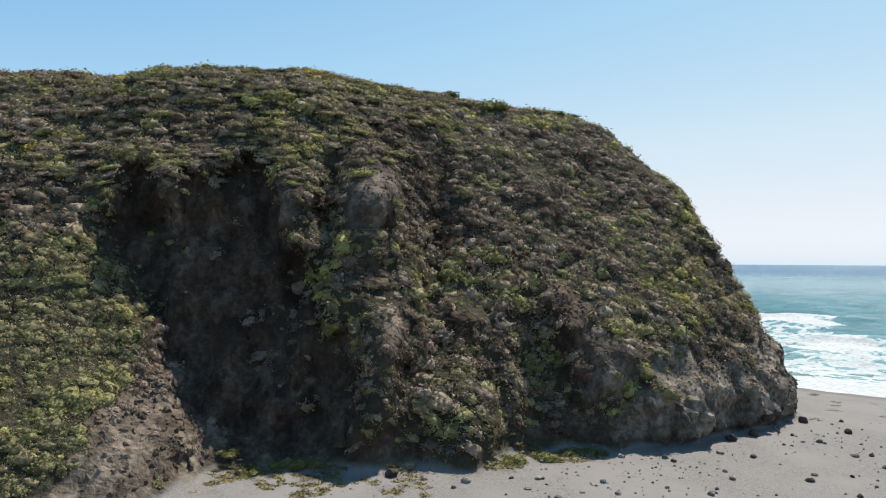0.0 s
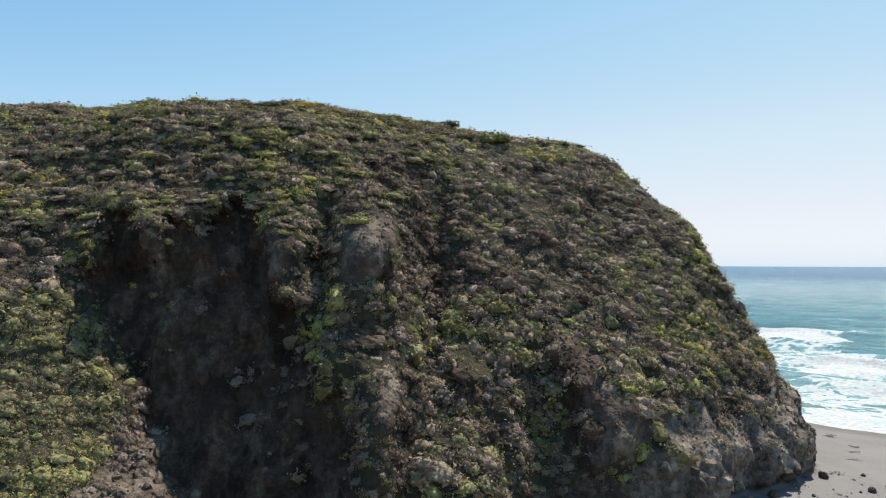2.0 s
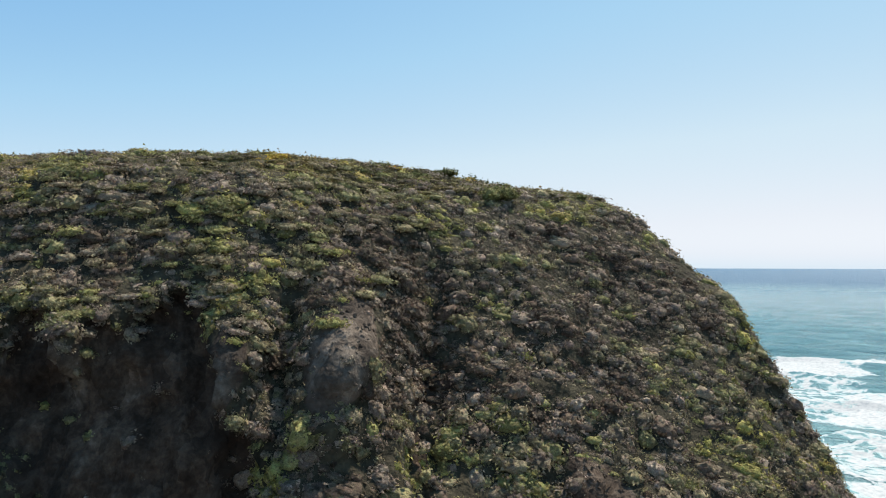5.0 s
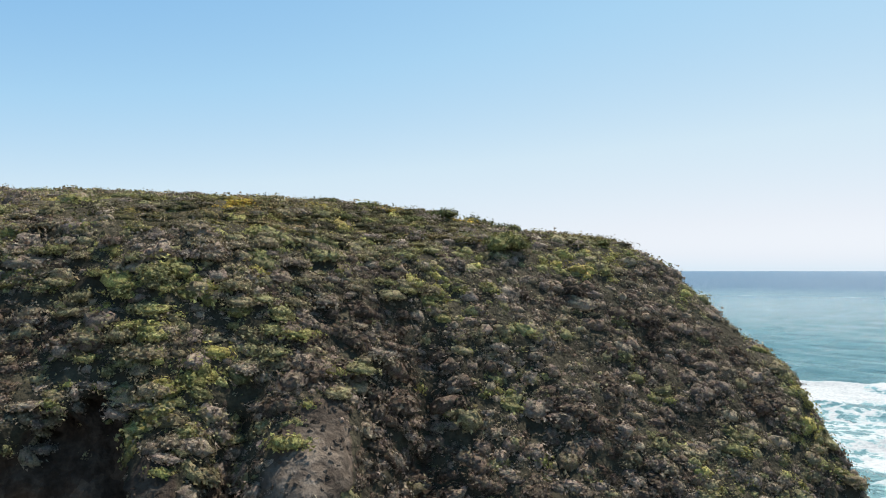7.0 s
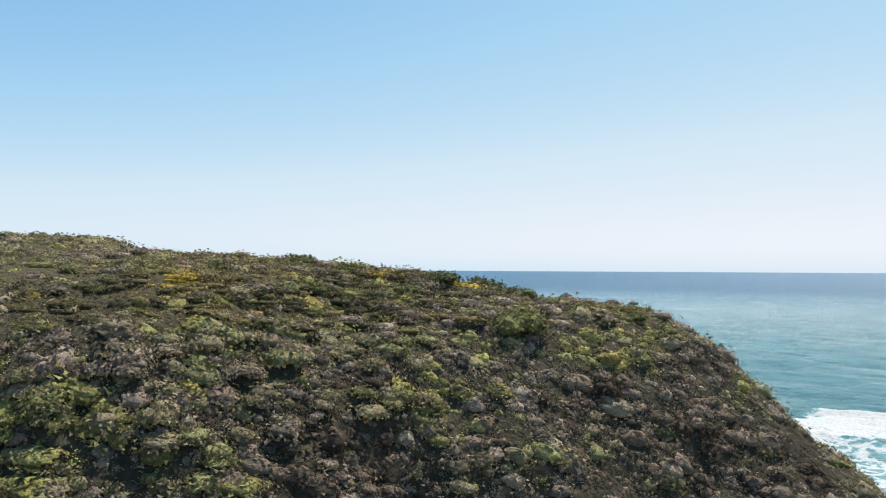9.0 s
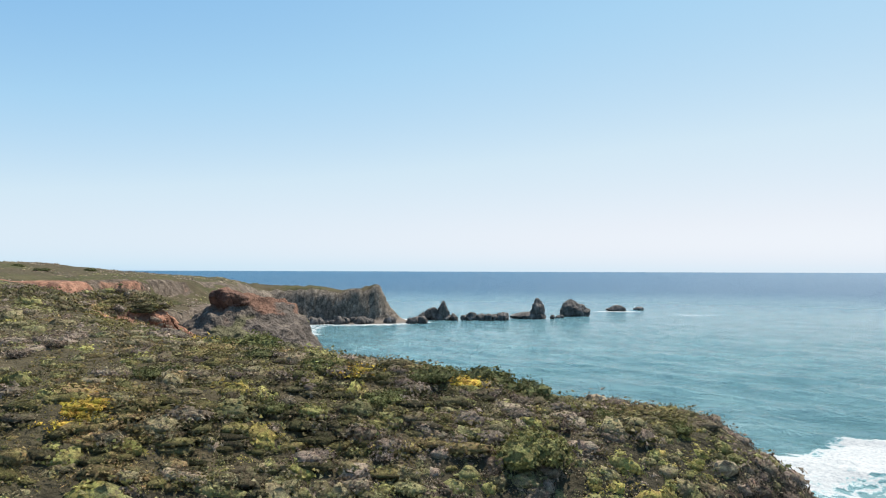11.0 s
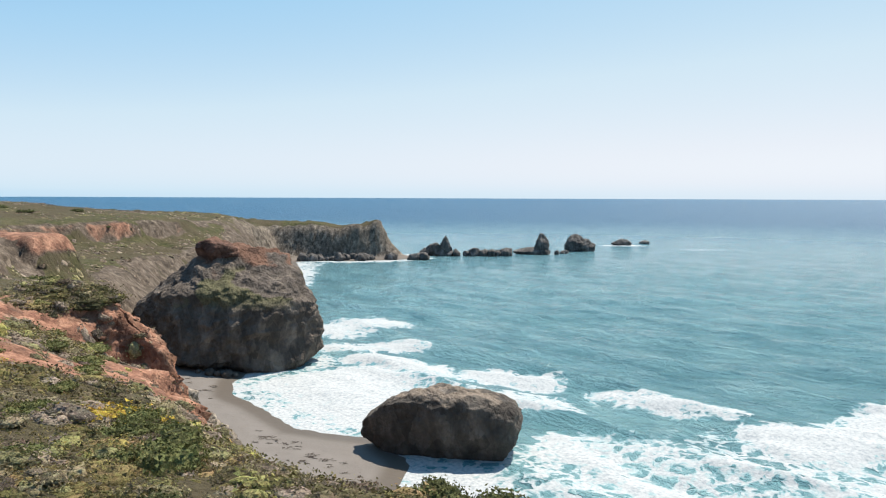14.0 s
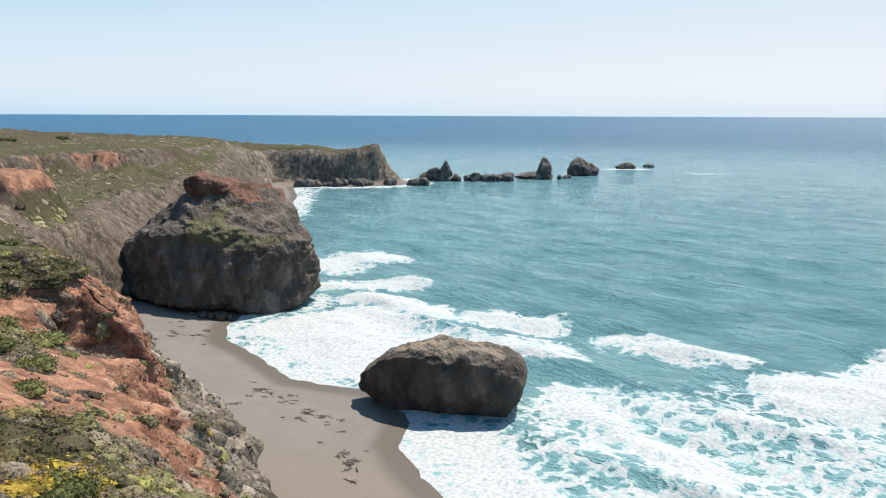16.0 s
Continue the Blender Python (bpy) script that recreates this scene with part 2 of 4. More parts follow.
def leaf_material(name, stops, rough=0.8):
    """stops: colours along the attribute tone, which is one value for each plant."""
    m, n, l, b = material(name, rough, 0.15)
    geo = n.new("ShaderNodeNewGeometry")
    pos = geo.outputs["Position"]
    speck, clump = noise_node(n, l, pos, 13, 5, 0.75), noise_node(n, l, pos, 3.2, 4, 0.6)
    col = ramp_node(n, l, attr_node(n, "tone"), stops)
    value = math_node(n, l, "MULTIPLY", map_node(n, l, geo.outputs["Random Per Island"], 0, 1, 0.6, 1.5), map_node(n, l, speck, 0.3, 0.7, 0.65, 1.75))
    hsv = n.new("ShaderNodeHueSaturation")
    l.new(value, hsv.inputs["Value"])
    l.new(map_node(n, l, clump, 0.3, 0.7, 0.475, 0.52), hsv.inputs["Hue"])
    l.new(col, hsv.inputs["Color"])
    l.new(hsv.outputs[0], b.inputs["Base Color"])
    bump_node(n, l, math_node(n, l, "ADD", speck, clump), 0.8, 0.15, b)
    tr = n.new("ShaderNodeBsdfTranslucent")
    l.new(hsv.outputs[0], tr.inputs["Color"])
    mx = n.new("ShaderNodeMixShader")
    mx.inputs[0].default_value = 0.22
    l.new(b.outputs[0], mx.inputs[1])
    l.new(tr.outputs[0], mx.inputs[2])
    l.new(mx.outputs[0], n["Material Output"].inputs["Surface"])
    return m


LAND = land_material()
SEA = sea_material()
DARK_ROCK = rock_material("sea_rock", (0.048, 0.039, 0.033), (0.16, 0.134, 0.11), (0.30, 0.235, 0.18))
RED_ROCK = rock_material("capped_rock", (0.06, 0.048, 0.04), (0.20, 0.158, 0.125), (0.21, 0.11, 0.072))
CAP_ROCK = rock_material("red_rock", (0.07, 0.034, 0.025), (0.23, 0.125, 0.085), (0.21, 0.11, 0.072))
PALE_ROCK = rock_material("pale_rock", (0.10, 0.085, 0.075), (0.34, 0.31, 0.28), (0.3, 0.26, 0.22))
FAR_ROCK = rock_material("stack_rock", (0.05, 0.045, 0.042), (0.20, 0.18, 0.165), (0.22, 0.19, 0.17))
SCRUB = leaf_material("scrub_leaves", [(0.0, (0.070, 0.051, 0.036)), (0.2, (0.140, 0.105, 0.075)), (0.4, (0.230, 0.184, 0.141)), (0.52, (0.208, 0.172, 0.101)), (0.66, (0.182, 0.172, 0.080)), (0.82, (0.242, 0.226, 0.077)), (0.94, (0.303, 0.268, 0.083)), (1.0, (0.387, 0.218, 0.073))])
HERB = leaf_material("herb_leaves", [(0.0, (0.054, 0.048, 0.025)), (0.18, (0.081, 0.076, 0.030)), (0.34, (0.124, 0.100, 0.062)), (0.5, (0.121, 0.107, 0.040)), (0.66, (0.167, 0.135, 0.054)), (0.82, (0.216, 0.159, 0.077)), (0.93, (0.248, 0.176, 0.074)), (1.0, (0.432, 0.303, 0.034))])
BUSH = leaf_material("bush_leaves", [(0.0, (0.062, 0.066, 0.028)), (0.5, (0.104, 0.110, 0.040)), (1.0, (0.16, 0.155, 0.058))])


# ---------------------------------------------------------------- mesh helpers
def mesh_object(name, verts, faces, mat, parent=None, shade=True, attrs=()):
    """verts (n, 3) and faces (m, 3 or 4) arrays as ONE mesh object."""
    me = bpy.data.meshes.new(name)
    verts, faces = np.asarray(verts, np.float32), np.asarray(faces, np.int32)
    k = faces.shape[1]
    me.vertices.add(len(verts))
    me.vertices.foreach_set("co", verts.ravel())
    me.loops.add(faces.size)
    me.loops.foreach_set("vertex_index", faces.ravel())
    me.polygons.add(len(faces))
    me.polygons.foreach_set("loop_start", np.arange(0, faces.size, k, dtype=np.int32))
    me.polygons.foreach_set("use_smooth", np.full(len(faces), shade) if isinstance(shade, bool) else shade)
    for key, values in attrs:
        a = me.attributes.new(key, "FLOAT", "POINT")
        a.data.foreach_set("value", np.asarray(values, np.float32))
    me.update(calc_edges=True)
    me.materials.append(mat)
    ob = new(name, me)
    ob.parent = parent
    return ob


def part(name, bm, mat, parent, label=""):
    me = bpy.data.meshes.new(name)
    bm.to_mesh(me)
    bm.free()
    me.materials.append(mat)
    ob = new(name, me)
    ob.parent = parent
    return tagged(ob, label)


def grid_faces(nx, ny):
    i = np.arange(ny - 1)[:, None] * nx + np.arange(nx - 1)[None, :]
    return np.stack([i, i + 1, i + nx + 1, i + nx], -1).reshape(-1, 4)


def steps(*spans):
    """Coordinates from spans (start, end, step), joined."""
    out = [np.linspace(a, b, round((b - a) / s), endpoint=False) for a, b, s in spans]
    return np.concatenate(out + [[spans[-1][1]]])


# ---------------------------------------------------------------- the land, from a few height contours
def contour(*p):
    return np.array(p, float).reshape(-1, 2)


INLAND = ((-460, 560), (-460, -200))
FRONT = {
    0.2: [(-460, -190), (90, -150), (75, -30), (60, 20), (51, 40), (42, 51), (35, 57)],
    2.0: [(-460, 0), (-60, 8), (-30, 9.5), (-21, 11.5), (-16, 13.8), (-13.4, 16.8), (-13.5, 19.2), (-9, 20), (-4, 19.8), (1.3, 21), (3.5, 23.5), (10, 25.4), (13.5, 26.6), (18, 29.3), (22, 32), (25.2, 35), (26.3, 38)],
    10.0: [(-460, 6), (-60, 16), (-30, 17.5), (-22.5, 20), (-20.5, 22.2), (-18.5, 23.8), (-14, 23.8), (-9, 24), (-7, 22.8), (-4.4, 24.1), (0, 27), (3, 29), (6.5, 28.6), (9, 28.8), (15, 31.3), (19.3, 34.4), (22, 37.5)],
    20.0: [(-460, 10), (-60, 22), (-30, 27.6), (-24, 27.8), (-18.3, 27.4), (-12.6, 28.5), (-7.6, 30.2), (-6.2, 31.4), (-3, 35.2), (2.7, 37), (7, 38.9), (10.6, 40.7), (16, 41.8), (19.6, 43.1)],
    26.0: [(-460, 14), (-60, 28), (-30, 33.8), (-24, 33.2), (-14, 33.6), (-10, 36), (-5, 38.9), (-2, 40.4), (2, 42.4), (6, 44.5), (10, 46.0), (13.7, 47.6)],
    28.0: [(-460, 16), (-60, 32), (-30, 36.5), (-24, 35.2), (-18, 34.9), (-13, 36.2), (-9, 39), (-5, 42.5), (0, 45.3), (5, 47.5), (10.9, 49.1)],
    30.0: [(-460, 20), (-60, 41), (-31, 42), (-25, 39.5), (-19, 38.8), (-13.5, 41), (-9, 44.5), (-6, 47.5), (-2.5, 50)],
    33.0: [(-460, 40), (-60, 60), (-34, 60.5), (-28.5, 62.5)],
    36.0: [(-460, 100), (-300, 150)],
}
BACK = {
    0.2: [(28, 63), (12, 75), (2, 84), (-4, 96), (-6.5, 107), (-13, 119), (-12, 127), (-17, 135), (-25, 137), (-32, 139), (-40, 148), (-51, 158), (-54, 169), (-54, 195), (-70, 220), (-82, 250), (-83, 275), (-84, 300), (-88, 340), (-96, 380), (-108, 416), (-98, 430), (-75, 427), (-50, 436), (-40, 446), (-48, 462), (-80, 475), (-200, 510)],
    2.0: [(25.5, 46), (20, 56), (10, 66), (0, 74), (-8, 82), (-20, 90.5), (-24.8, 99.5), (-27, 104), (-31, 109), (-36, 114), (-42, 119), (-54, 126), (-61, 136), (-68, 148), (-75, 166), (-78, 182), (-80, 205), (-86, 225), (-91, 248), (-91, 272), (-92, 297), (-98, 337), (-107, 375), (-123, 408), (-116, 428), (-95, 433), (-75, 433), (-52, 439), (-46, 446), (-52, 457), (-80, 465), (-200, 500)],
    10.0: [(23, 42), (19, 53), (8, 61.5), (-3, 69), (-11, 78), (-19.4, 87), (-23.8, 96), (-26.5, 101), (-31, 106), (-38, 112.5), (-52, 119), (-62, 126), (-73, 146), (-79, 166), (-81, 182), (-86, 200), (-94, 220), (-98, 245), (-97, 270), (-97, 295), (-103, 335), (-112, 372), (-128, 410), (-122, 432), (-96, 437), (-75, 436), (-58, 442), (-54, 447), (-60, 453), (-90, 458), (-200, 485)],
    20.0: [(20.4, 46.5), (16, 53), (7, 57.5), (-3, 62), (-10, 66.5), (-14.8, 72.5), (-18.8, 78), (-23.6, 86), (-27.6, 92), (-31, 97), (-34.5, 102), (-40.5, 108.5), (-54, 114), (-66, 122), (-78, 146), (-84, 165), (-86, 180), (-94, 195), (-105, 215), (-108, 240), (-106, 265), (-104, 290), (-108, 330), (-117, 370), (-132, 412), (-126, 436), (-98, 441), (-76, 440), (-66, 443), (-62, 447), (-68, 451), (-100, 454), (-200, 475)],
    26.0: [(14.2, 50.4), (10.5, 54), (4, 56.5), (-4, 58.5), (-10, 61.5), (-14.3, 65.3), (-17, 68.8), (-19, 73), (-24, 79.5), (-28.5, 84.2), (-28.8, 87), (-27.8, 89.8), (-30.5, 93), (-34.5, 96.8), (-38.5, 102), (-44, 107), (-54, 110), (-68, 120), (-72, 122), (-86, 148), (-96, 166), (-98, 178), (-105, 184), (-124, 197), (-137, 215), (-138, 232), (-132, 252), (-125, 272), (-120, 300), (-120, 340), (-128, 380), (-145, 415), (-260, 450)],
    28.0: [(11.6, 50.8), (8, 53), (2, 54.3), (-5, 55.5), (-10, 58.5), (-14, 62.3), (-17, 66.3), (-21, 70.5), (-27, 77), (-32.5, 82.5), (-31, 85.8), (-29.3, 88.8), (-31.5, 91.8), (-36, 95.8), (-39.5, 101), (-45, 105.5), (-54, 108), (-66, 115), (-75, 122), (-88, 149), (-97.5, 167), (-99.5, 177), (-106, 182.5), (-126, 196), (-139, 214), (-139.5, 232), (-133.5, 252.5), (-126.5, 273), (-122, 301), (-125, 342), (-140, 385), (-270, 440)],
    30.0: [(-2.3, 50.4), (-6, 52), (-10, 54.3), (-13, 57.3), (-17, 62), (-20, 65.5), (-24, 68.5), (-30, 74), (-36, 80), (-35.5, 84.5), (-33, 86.8), (-31.5, 89), (-34, 91), (-38, 95), (-41, 100), (-46, 104), (-54, 106), (-64, 112), (-78, 122), (-90, 150), (-99, 168), (-101, 176), (-107, 181), (-127, 194), (-141, 213), (-141, 232), (-135, 253), (-129, 274), (-127, 302), (-140, 345), (-280, 400)],
    33.0: [(-29.5, 66), (-33, 71), (-44, 80), (-52, 90), (-68, 104), (-90, 124), (-106, 152), (-122, 176), (-150, 200), (-165, 230), (-160, 262), (-150, 295), (-175, 318), (-300, 345)],
    36.0: [(-215, 190), (-190, 230), (-175, 285), (-200, 305), (-300, 312)],
}


def signed_distance(px, py, poly):
    """Positive inside the closed polygon."""
    a, b = poly, np.roll(poly, -1, 0)
    best = np.full(px.shape, 1e18)
    inside = np.zeros(px.shape, bool)
    for (ax, ay), (bx, by) in zip(a, b):
        ex, ey = bx - ax, by - ay
        t = np.clip(((px - ax) * ex + (py - ay) * ey) / (ex * ex + ey * ey), 0, 1)
        best = np.minimum(best, (px - ax - t * ex) ** 2 + (py - ay - t * ey) ** 2)
        cross = (ay > py) != (by > py)
        if ey:
            inside ^= cross & (px < ax + (py - ay) / ey * ex)
    return np.where(inside, 1, -1) * np.sqrt(best)


def land_height(x, y):
    """Height of the land between its contours, and the distance from the waterline (positive on land)."""
    p = np.stack([x * 0.06, y * 0.06, 0 * x], -1)
    wx, wy = x + 0.96 * fractal(p, 3), y + 0.96 * fractal(p + 40, 3)
    levels = sorted(FRONT)
    d = [signed_distance(wx, wy, np.array(FRONT[k] + BACK[k] + list(INLAND), float)) for k in levels]
    h = np.where(d[0] < 0, 0.2 + 0.075 * np.maximum(d[0], -60), 0.0)
    for k in range(len(levels)):
        if k + 1 < len(levels):
            t = d[k] / (d[k] - d[k + 1] + 1e-9)
            band = (d[k] >= 0) & (d[k + 1] < 0)
            h = np.where(band, levels[k] + (levels[k + 1] - levels[k]) * np.clip(t, 0, 1), h)
        else:
            h = np.where(d[k] >= 0, levels[k] + 1.2 * (1 - np.exp(-d[k] / 40)), h)
    return h, d


XS = steps((-460, -200, 5), (-200, -100, 1.6), (-100, -62, 0.9), (-62, -40, 0.6), (-40, -18, 0.27), (-18, 24, 0.32), (24, 30, 0.45), (30, 60, 1.2), (60, 130, 5))
YS = steps((-200, -40, 8), (-40, 8, 1.6), (8, 14, 0.5), (14, 34, 0.27), (34, 60, 0.4), (60, 76, 0.42), (76, 112, 0.3), (112, 210, 1.0), (210, 470, 1.6), (470, 560, 6))
gx, gy = [a.ravel() for a in np.meshgrid(XS, YS)]
gz, dist = land_height(gx, gy)
shore = dist[0]
# smooth the contour creases a little on the open grid
Z = gz.reshape(len(YS), len(XS))
for _ in range(3):
    Z[1:-1, 1:-1] = (Z[1:-1, 1:-1] * 4 + Z[:-2, 1:-1] + Z[2:, 1:-1] + Z[1:-1, :-2] + Z[1:-1, 2:]) / 8
Y = Z.copy()
for _ in range(30):
    Y[1:-1, 1:-1] = (Y[1:-1, 1:-1] * 4 + Y[:-2, 1:-1] + Y[2:, 1:-1] + Y[1:-1, :-2] + Y[1:-1, 2:]) / 8
bend = (smooth(62, 54, gy) * smooth(7, 11, gz) * smooth(29, 26, gz)).reshape(Z.shape)
Z = Z * (1 - bend) + Y * bend
gz = Z.ravel()
dzdy, dzdx = np.gradient(Z, YS, XS)
slope = np.hypot(dzdx, dzdy).ravel()
steep = smooth(0.9, 2.0, slope) * smooth(1.5, 3.0, gz)
P3 = np.stack([gx, gy, gz], -1)
lump = fractal(P3 * 0.16, 4) * 1.1
crag = ridged(P3 * (0.22, 0.22, 0.10), 5, 0.55)
ground_up = smooth(2.0, 5.0, gz)
nx_, ny_ = -dzdx.ravel() / np.maximum(slope, 1e-6), -dzdy.ravel() / np.maximum(slope, 1e-6)
push = ground_up * (0.35 * lump + (0.35 + 1.1 * steep) * crag * smooth(0.35, 1.0, slope))
fine_crag = ridged(P3 * (0.75, 0.75, 0.4) + 5, 3, 0.6)
push += ground_up * (0.12 + 0.34 * steep) * fine_crag * smooth(0.35, 1.0, slope)
# ribs (+) and recesses (-) of the near bluff: x, height, half width, half height, depth
for cx, cz, rx, rz, amount in ((-13, 10.5, 4, 7, -0.8), (-4.6, 8, 1.1, 4, 1.4), (-6.6, 18, 1.5, 3.2, 2.4), (-8.8, 17.5, 1.1, 3.5, -2.2), (-1.4, 14, 1.0, 6, -2.1), (5.6, 7, 1.7, 3.5, -1.6), (10, 5, 1.2, 4, 0.9), (-15.6, 3.5, 1.2, 2.5, 1.0), (0.6, 4, 1.3, 3, 1.2), (-18, 17.5, 1.2, 3, 0.9), (-11.5, 17.5, 1.0, 3, 0.8), (15, 4, 0.8, 4, 0.9), (18.5, 5, 1.0, 4, -0.8), (3, 12, 1.2, 6, 0.5)):
    push += amount * blob(gx, gz, cx, cz, rx, rz) * smooth(64, 52, gy)
far = smooth(140, 200, gy)
flutes = ridged(P3 * (0.33, 0.33, 0.05) + 21, 4, 0.6) * (1 - far) + far * ridged(P3 * (0.10, 0.10, 0.02) + 21, 2, 0.5)
fine_crag = fine_crag * (1 - far)
along = -0.5 * gx + 0.86 * gy
ribs = ridged(np.stack([along * 0.16 + 0.5 * fractal(P3 * 0.08 + 12, 2), 0.02 * gx, gz * 0.035], -1), 3, 0.55)
push += smooth(62, 70, gy) * ground_up * smooth(0.55, 1.2, slope) * (0.9 * flutes + 0.4 * fine_crag) * (1 - 0.5 * smooth(250, 350, gy))
push -= 3.2 * blob(gx, gy, -29.0, 86.0, 2.0, 2.8) * smooth(15, 19, gz) + 0.9 * blob(gx, gy, -23.5, 80, 1.2, 1.5) - 1.0 * blob(gx, gy, -26.5, 83, 1.5, 1.8)
rubble = smooth(66, 72, gy) * smooth(112, 104, gy) * smooth(-60, -48, gx) * smooth(0.4, 0.8, slope) * ground_up
push += rubble * (2.4 * (ribs - 0.3) + 1.1 * ridged(np.stack([along * 0.42, 0.08 * gx, gz * 0.1], -1) + 31, 3, 0.65) + 0.45 * ridged(np.stack([along * 1.25 + 0.4 * fractal(P3 * 0.3, 2), 0.1 * gx, gz * 0.16], -1) + 61, 2, 0.6) + 0.2 * fractal(P3 * 1.3, 2) - 0.3 - 1.5 * smooth(10, 18, gz))
hollow = blob(gx, gz, -12, 10, 6, 8) * smooth(40, 34, gy)
push += hollow * (1.0 * flutes + 0.35 * fine_crag)
fx, fz = gx + 1.0 * fractal(P3 * 0.6 + 15, 4, 0.65), gz + 1.6 * fractal(P3 * (0.6, 0.6, 0.3) + 55, 4, 0.65)


def outlined(soft, *outline):
    """1 inside an outline drawn on the bluff's front (x, height), 0 outside."""
    return smooth(-soft, soft, signed_distance(fx, fz, contour(*outline)))


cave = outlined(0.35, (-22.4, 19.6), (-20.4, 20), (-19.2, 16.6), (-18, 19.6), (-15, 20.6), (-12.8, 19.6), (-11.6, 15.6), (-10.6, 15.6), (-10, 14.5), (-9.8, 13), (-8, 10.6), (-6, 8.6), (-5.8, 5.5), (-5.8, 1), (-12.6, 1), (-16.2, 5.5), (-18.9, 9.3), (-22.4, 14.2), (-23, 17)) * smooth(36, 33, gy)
bare_rock = outlined(0.4, (5.8, 12.4), (8, 11.6), (10.8, 7.2), (11.7, 5), (8, 5.1), (6.3, 8.6)) + outlined(0.4, (11.8, 8.2), (16.3, 7.4), (20, 6), (24, 8), (27, 6), (27, 1), (12, 1)) + outlined(0.3, (-1.9, 18), (-0.9, 17), (-0.7, 11), (-1.7, 12))
bare_rock = np.clip(bare_rock, 0, 1) * smooth(44, 40, gy) * smooth(2.0, 2.8, gz)
push += bare_rock * (1.3 * ridged(np.stack([gx * 0.3 - 0.12 * gz, 0.1 * gy, gz * 0.1], -1) + 77, 3, 0.6) + 0.4 * fine_crag)
lx, ly = gx + nx_ * push, gy + ny_ * push + 2.2 * cave * smooth(1.5, 4, gz)
mesa = np.exp(-((gx + 99) / 11) ** 8 - ((gy - 172 + 0.25 * (gx + 97) + 1.5 * flutes) / 8) ** 10)
lz = gz + 0.3 * blob(gx, gy, -8, 50, 12, 4.5) - 0.4 * smooth(28.5, 30, gz) * smooth(56, 61, gy) * smooth(76, 66, gy) * smooth(8, 2, gx) + smooth(140, 165, gy) * smooth(4, 10, gz) * smooth(29, 25, gz) * smooth(360, 330, gy) * 1.5 * ridged(P3 * (0.07, 0.07, 0.02) + 11, 3, 0.5) - 3.0 * smooth(17, 24, gz) * smooth(28, 26.3, gz) * smooth(165, 185, gy) * smooth(320, 290, gy) + 1.6 * blob(gx, gy, -36, 89, 4.5, 2.6) + ground_up * lump * 0.35 * (1 - steep) + 0.06 * fractal(P3 * 0.3, 3) * smooth(-3, 1, gz) + smooth(390, 420, gy) * smooth(8, 16, gz) * (5 * blob(gx, gy, -61, 447, 7, 6) - 2.5 * blob(gx, gy, -85, 446, 12, 9)) + smooth(360, 420, gy) * smooth(4, 14, gz) * 3.0 * ridged(P3 * (0.05, 0.05, 0.03) + 3, 3, 0.5)
lz = lz + mesa * np.maximum(31.0 + 0.5 * flutes - lz, 0)
sand = 1 - smooth(1.95, 2.35, gz + 0.35 * fractal(P3 * 0.6, 3))
sand = np.where(shore < -0.5, 1, sand)
wet = smooth(2.2, -0.4, shore) * sand
near_red = smooth(60, 66, gy) * smooth(112, 102, gy) * smooth(-56, -44, gx) * smooth(18, 24, gz + 5 * fractal(P3 * 0.12, 3)) * smooth(0.2, 0.45, slope) * (1 - 0.75 * smooth(0.0, 0.3, fractal(P3 * (0.14, 0.14, 0.05) + 90, 3)))
# red is held back on the mesa, whose shaded face is painted darker
rim_red = np.maximum(smooth(25.5, 26.6, gz) * (1 - smooth(29.0, 30.0, gz)) * smooth(158, 168, gy) * smooth(0.2, 0.5, slope) * (1 - smooth(290, 330, gy)) * (0.1 + 0.5 * smooth(-0.3, 0.45, fractal(P3 * 0.08, 4))), 0.62 * smooth(0.2, 0.6, mesa) * smooth(26, 27.5, lz))
patch_red = blob(gx, gy, -22, 71, 3, 5) * smooth(0.4, 0.7, slope) + 0.4 * np.exp(-((gx + 16.6 + 0.56 * (gz - 5)) / 0.8) ** 2) * smooth(5, 7, gz) * smooth(14, 11, gz) * smooth(30, 26, gy) + 0.6 * blob(gx, gy, -24, 80, 4, 6)
red_soil = np.clip(near_red + rim_red + patch_red, 0, 1.2)
veg = 1 - 0.95 * smooth(0.95, 1.9, slope + 0.5 * fractal(P3 * 0.25, 3) + 0.45 * smooth(58, 72, gy) - 0.75 * smooth(-3, 3, gx) * smooth(58, 52, gy) * smooth(3, 6, gz))
spur = outlined(0.5, (-18.8, 6.4), (-16.6, 7), (-15.6, 4.5), (-12.3, 2.8), (-12.3, 0.5), (-20, 0.5), (-18.4, 3.6)) * smooth(30, 24, gy) * smooth(2.0, 2.6, gz)
for cx, cz, rx, rz in ((-6.6, 18.0, 1.3, 3.2), (-11.4, 17.4, 1.0, 2.2), (-19.1, 17.0, 0.9, 2.2), (-4.4, 9.6, 0.7, 2.0), (-6.7, 8.6, 0.5, 1.4), (17.5, 4.2, 2.6, 2.2), (11, 3.6, 1.4, 1.4), (22, 5.5, 1.6, 3.5), (14.5, 3.5, 2, 1.6)):
    spur = np.maximum(spur, blob(gx, gz, cx, cz, rx, rz) * smooth(52, 46, gy))
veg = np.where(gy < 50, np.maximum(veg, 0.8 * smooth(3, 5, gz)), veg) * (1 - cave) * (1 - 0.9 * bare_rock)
veg *= (1 - 0.92 * smooth(0.3, 0.6, red_soil)) * (1 - 0.95 * smooth(0.3, 0.6, spur))
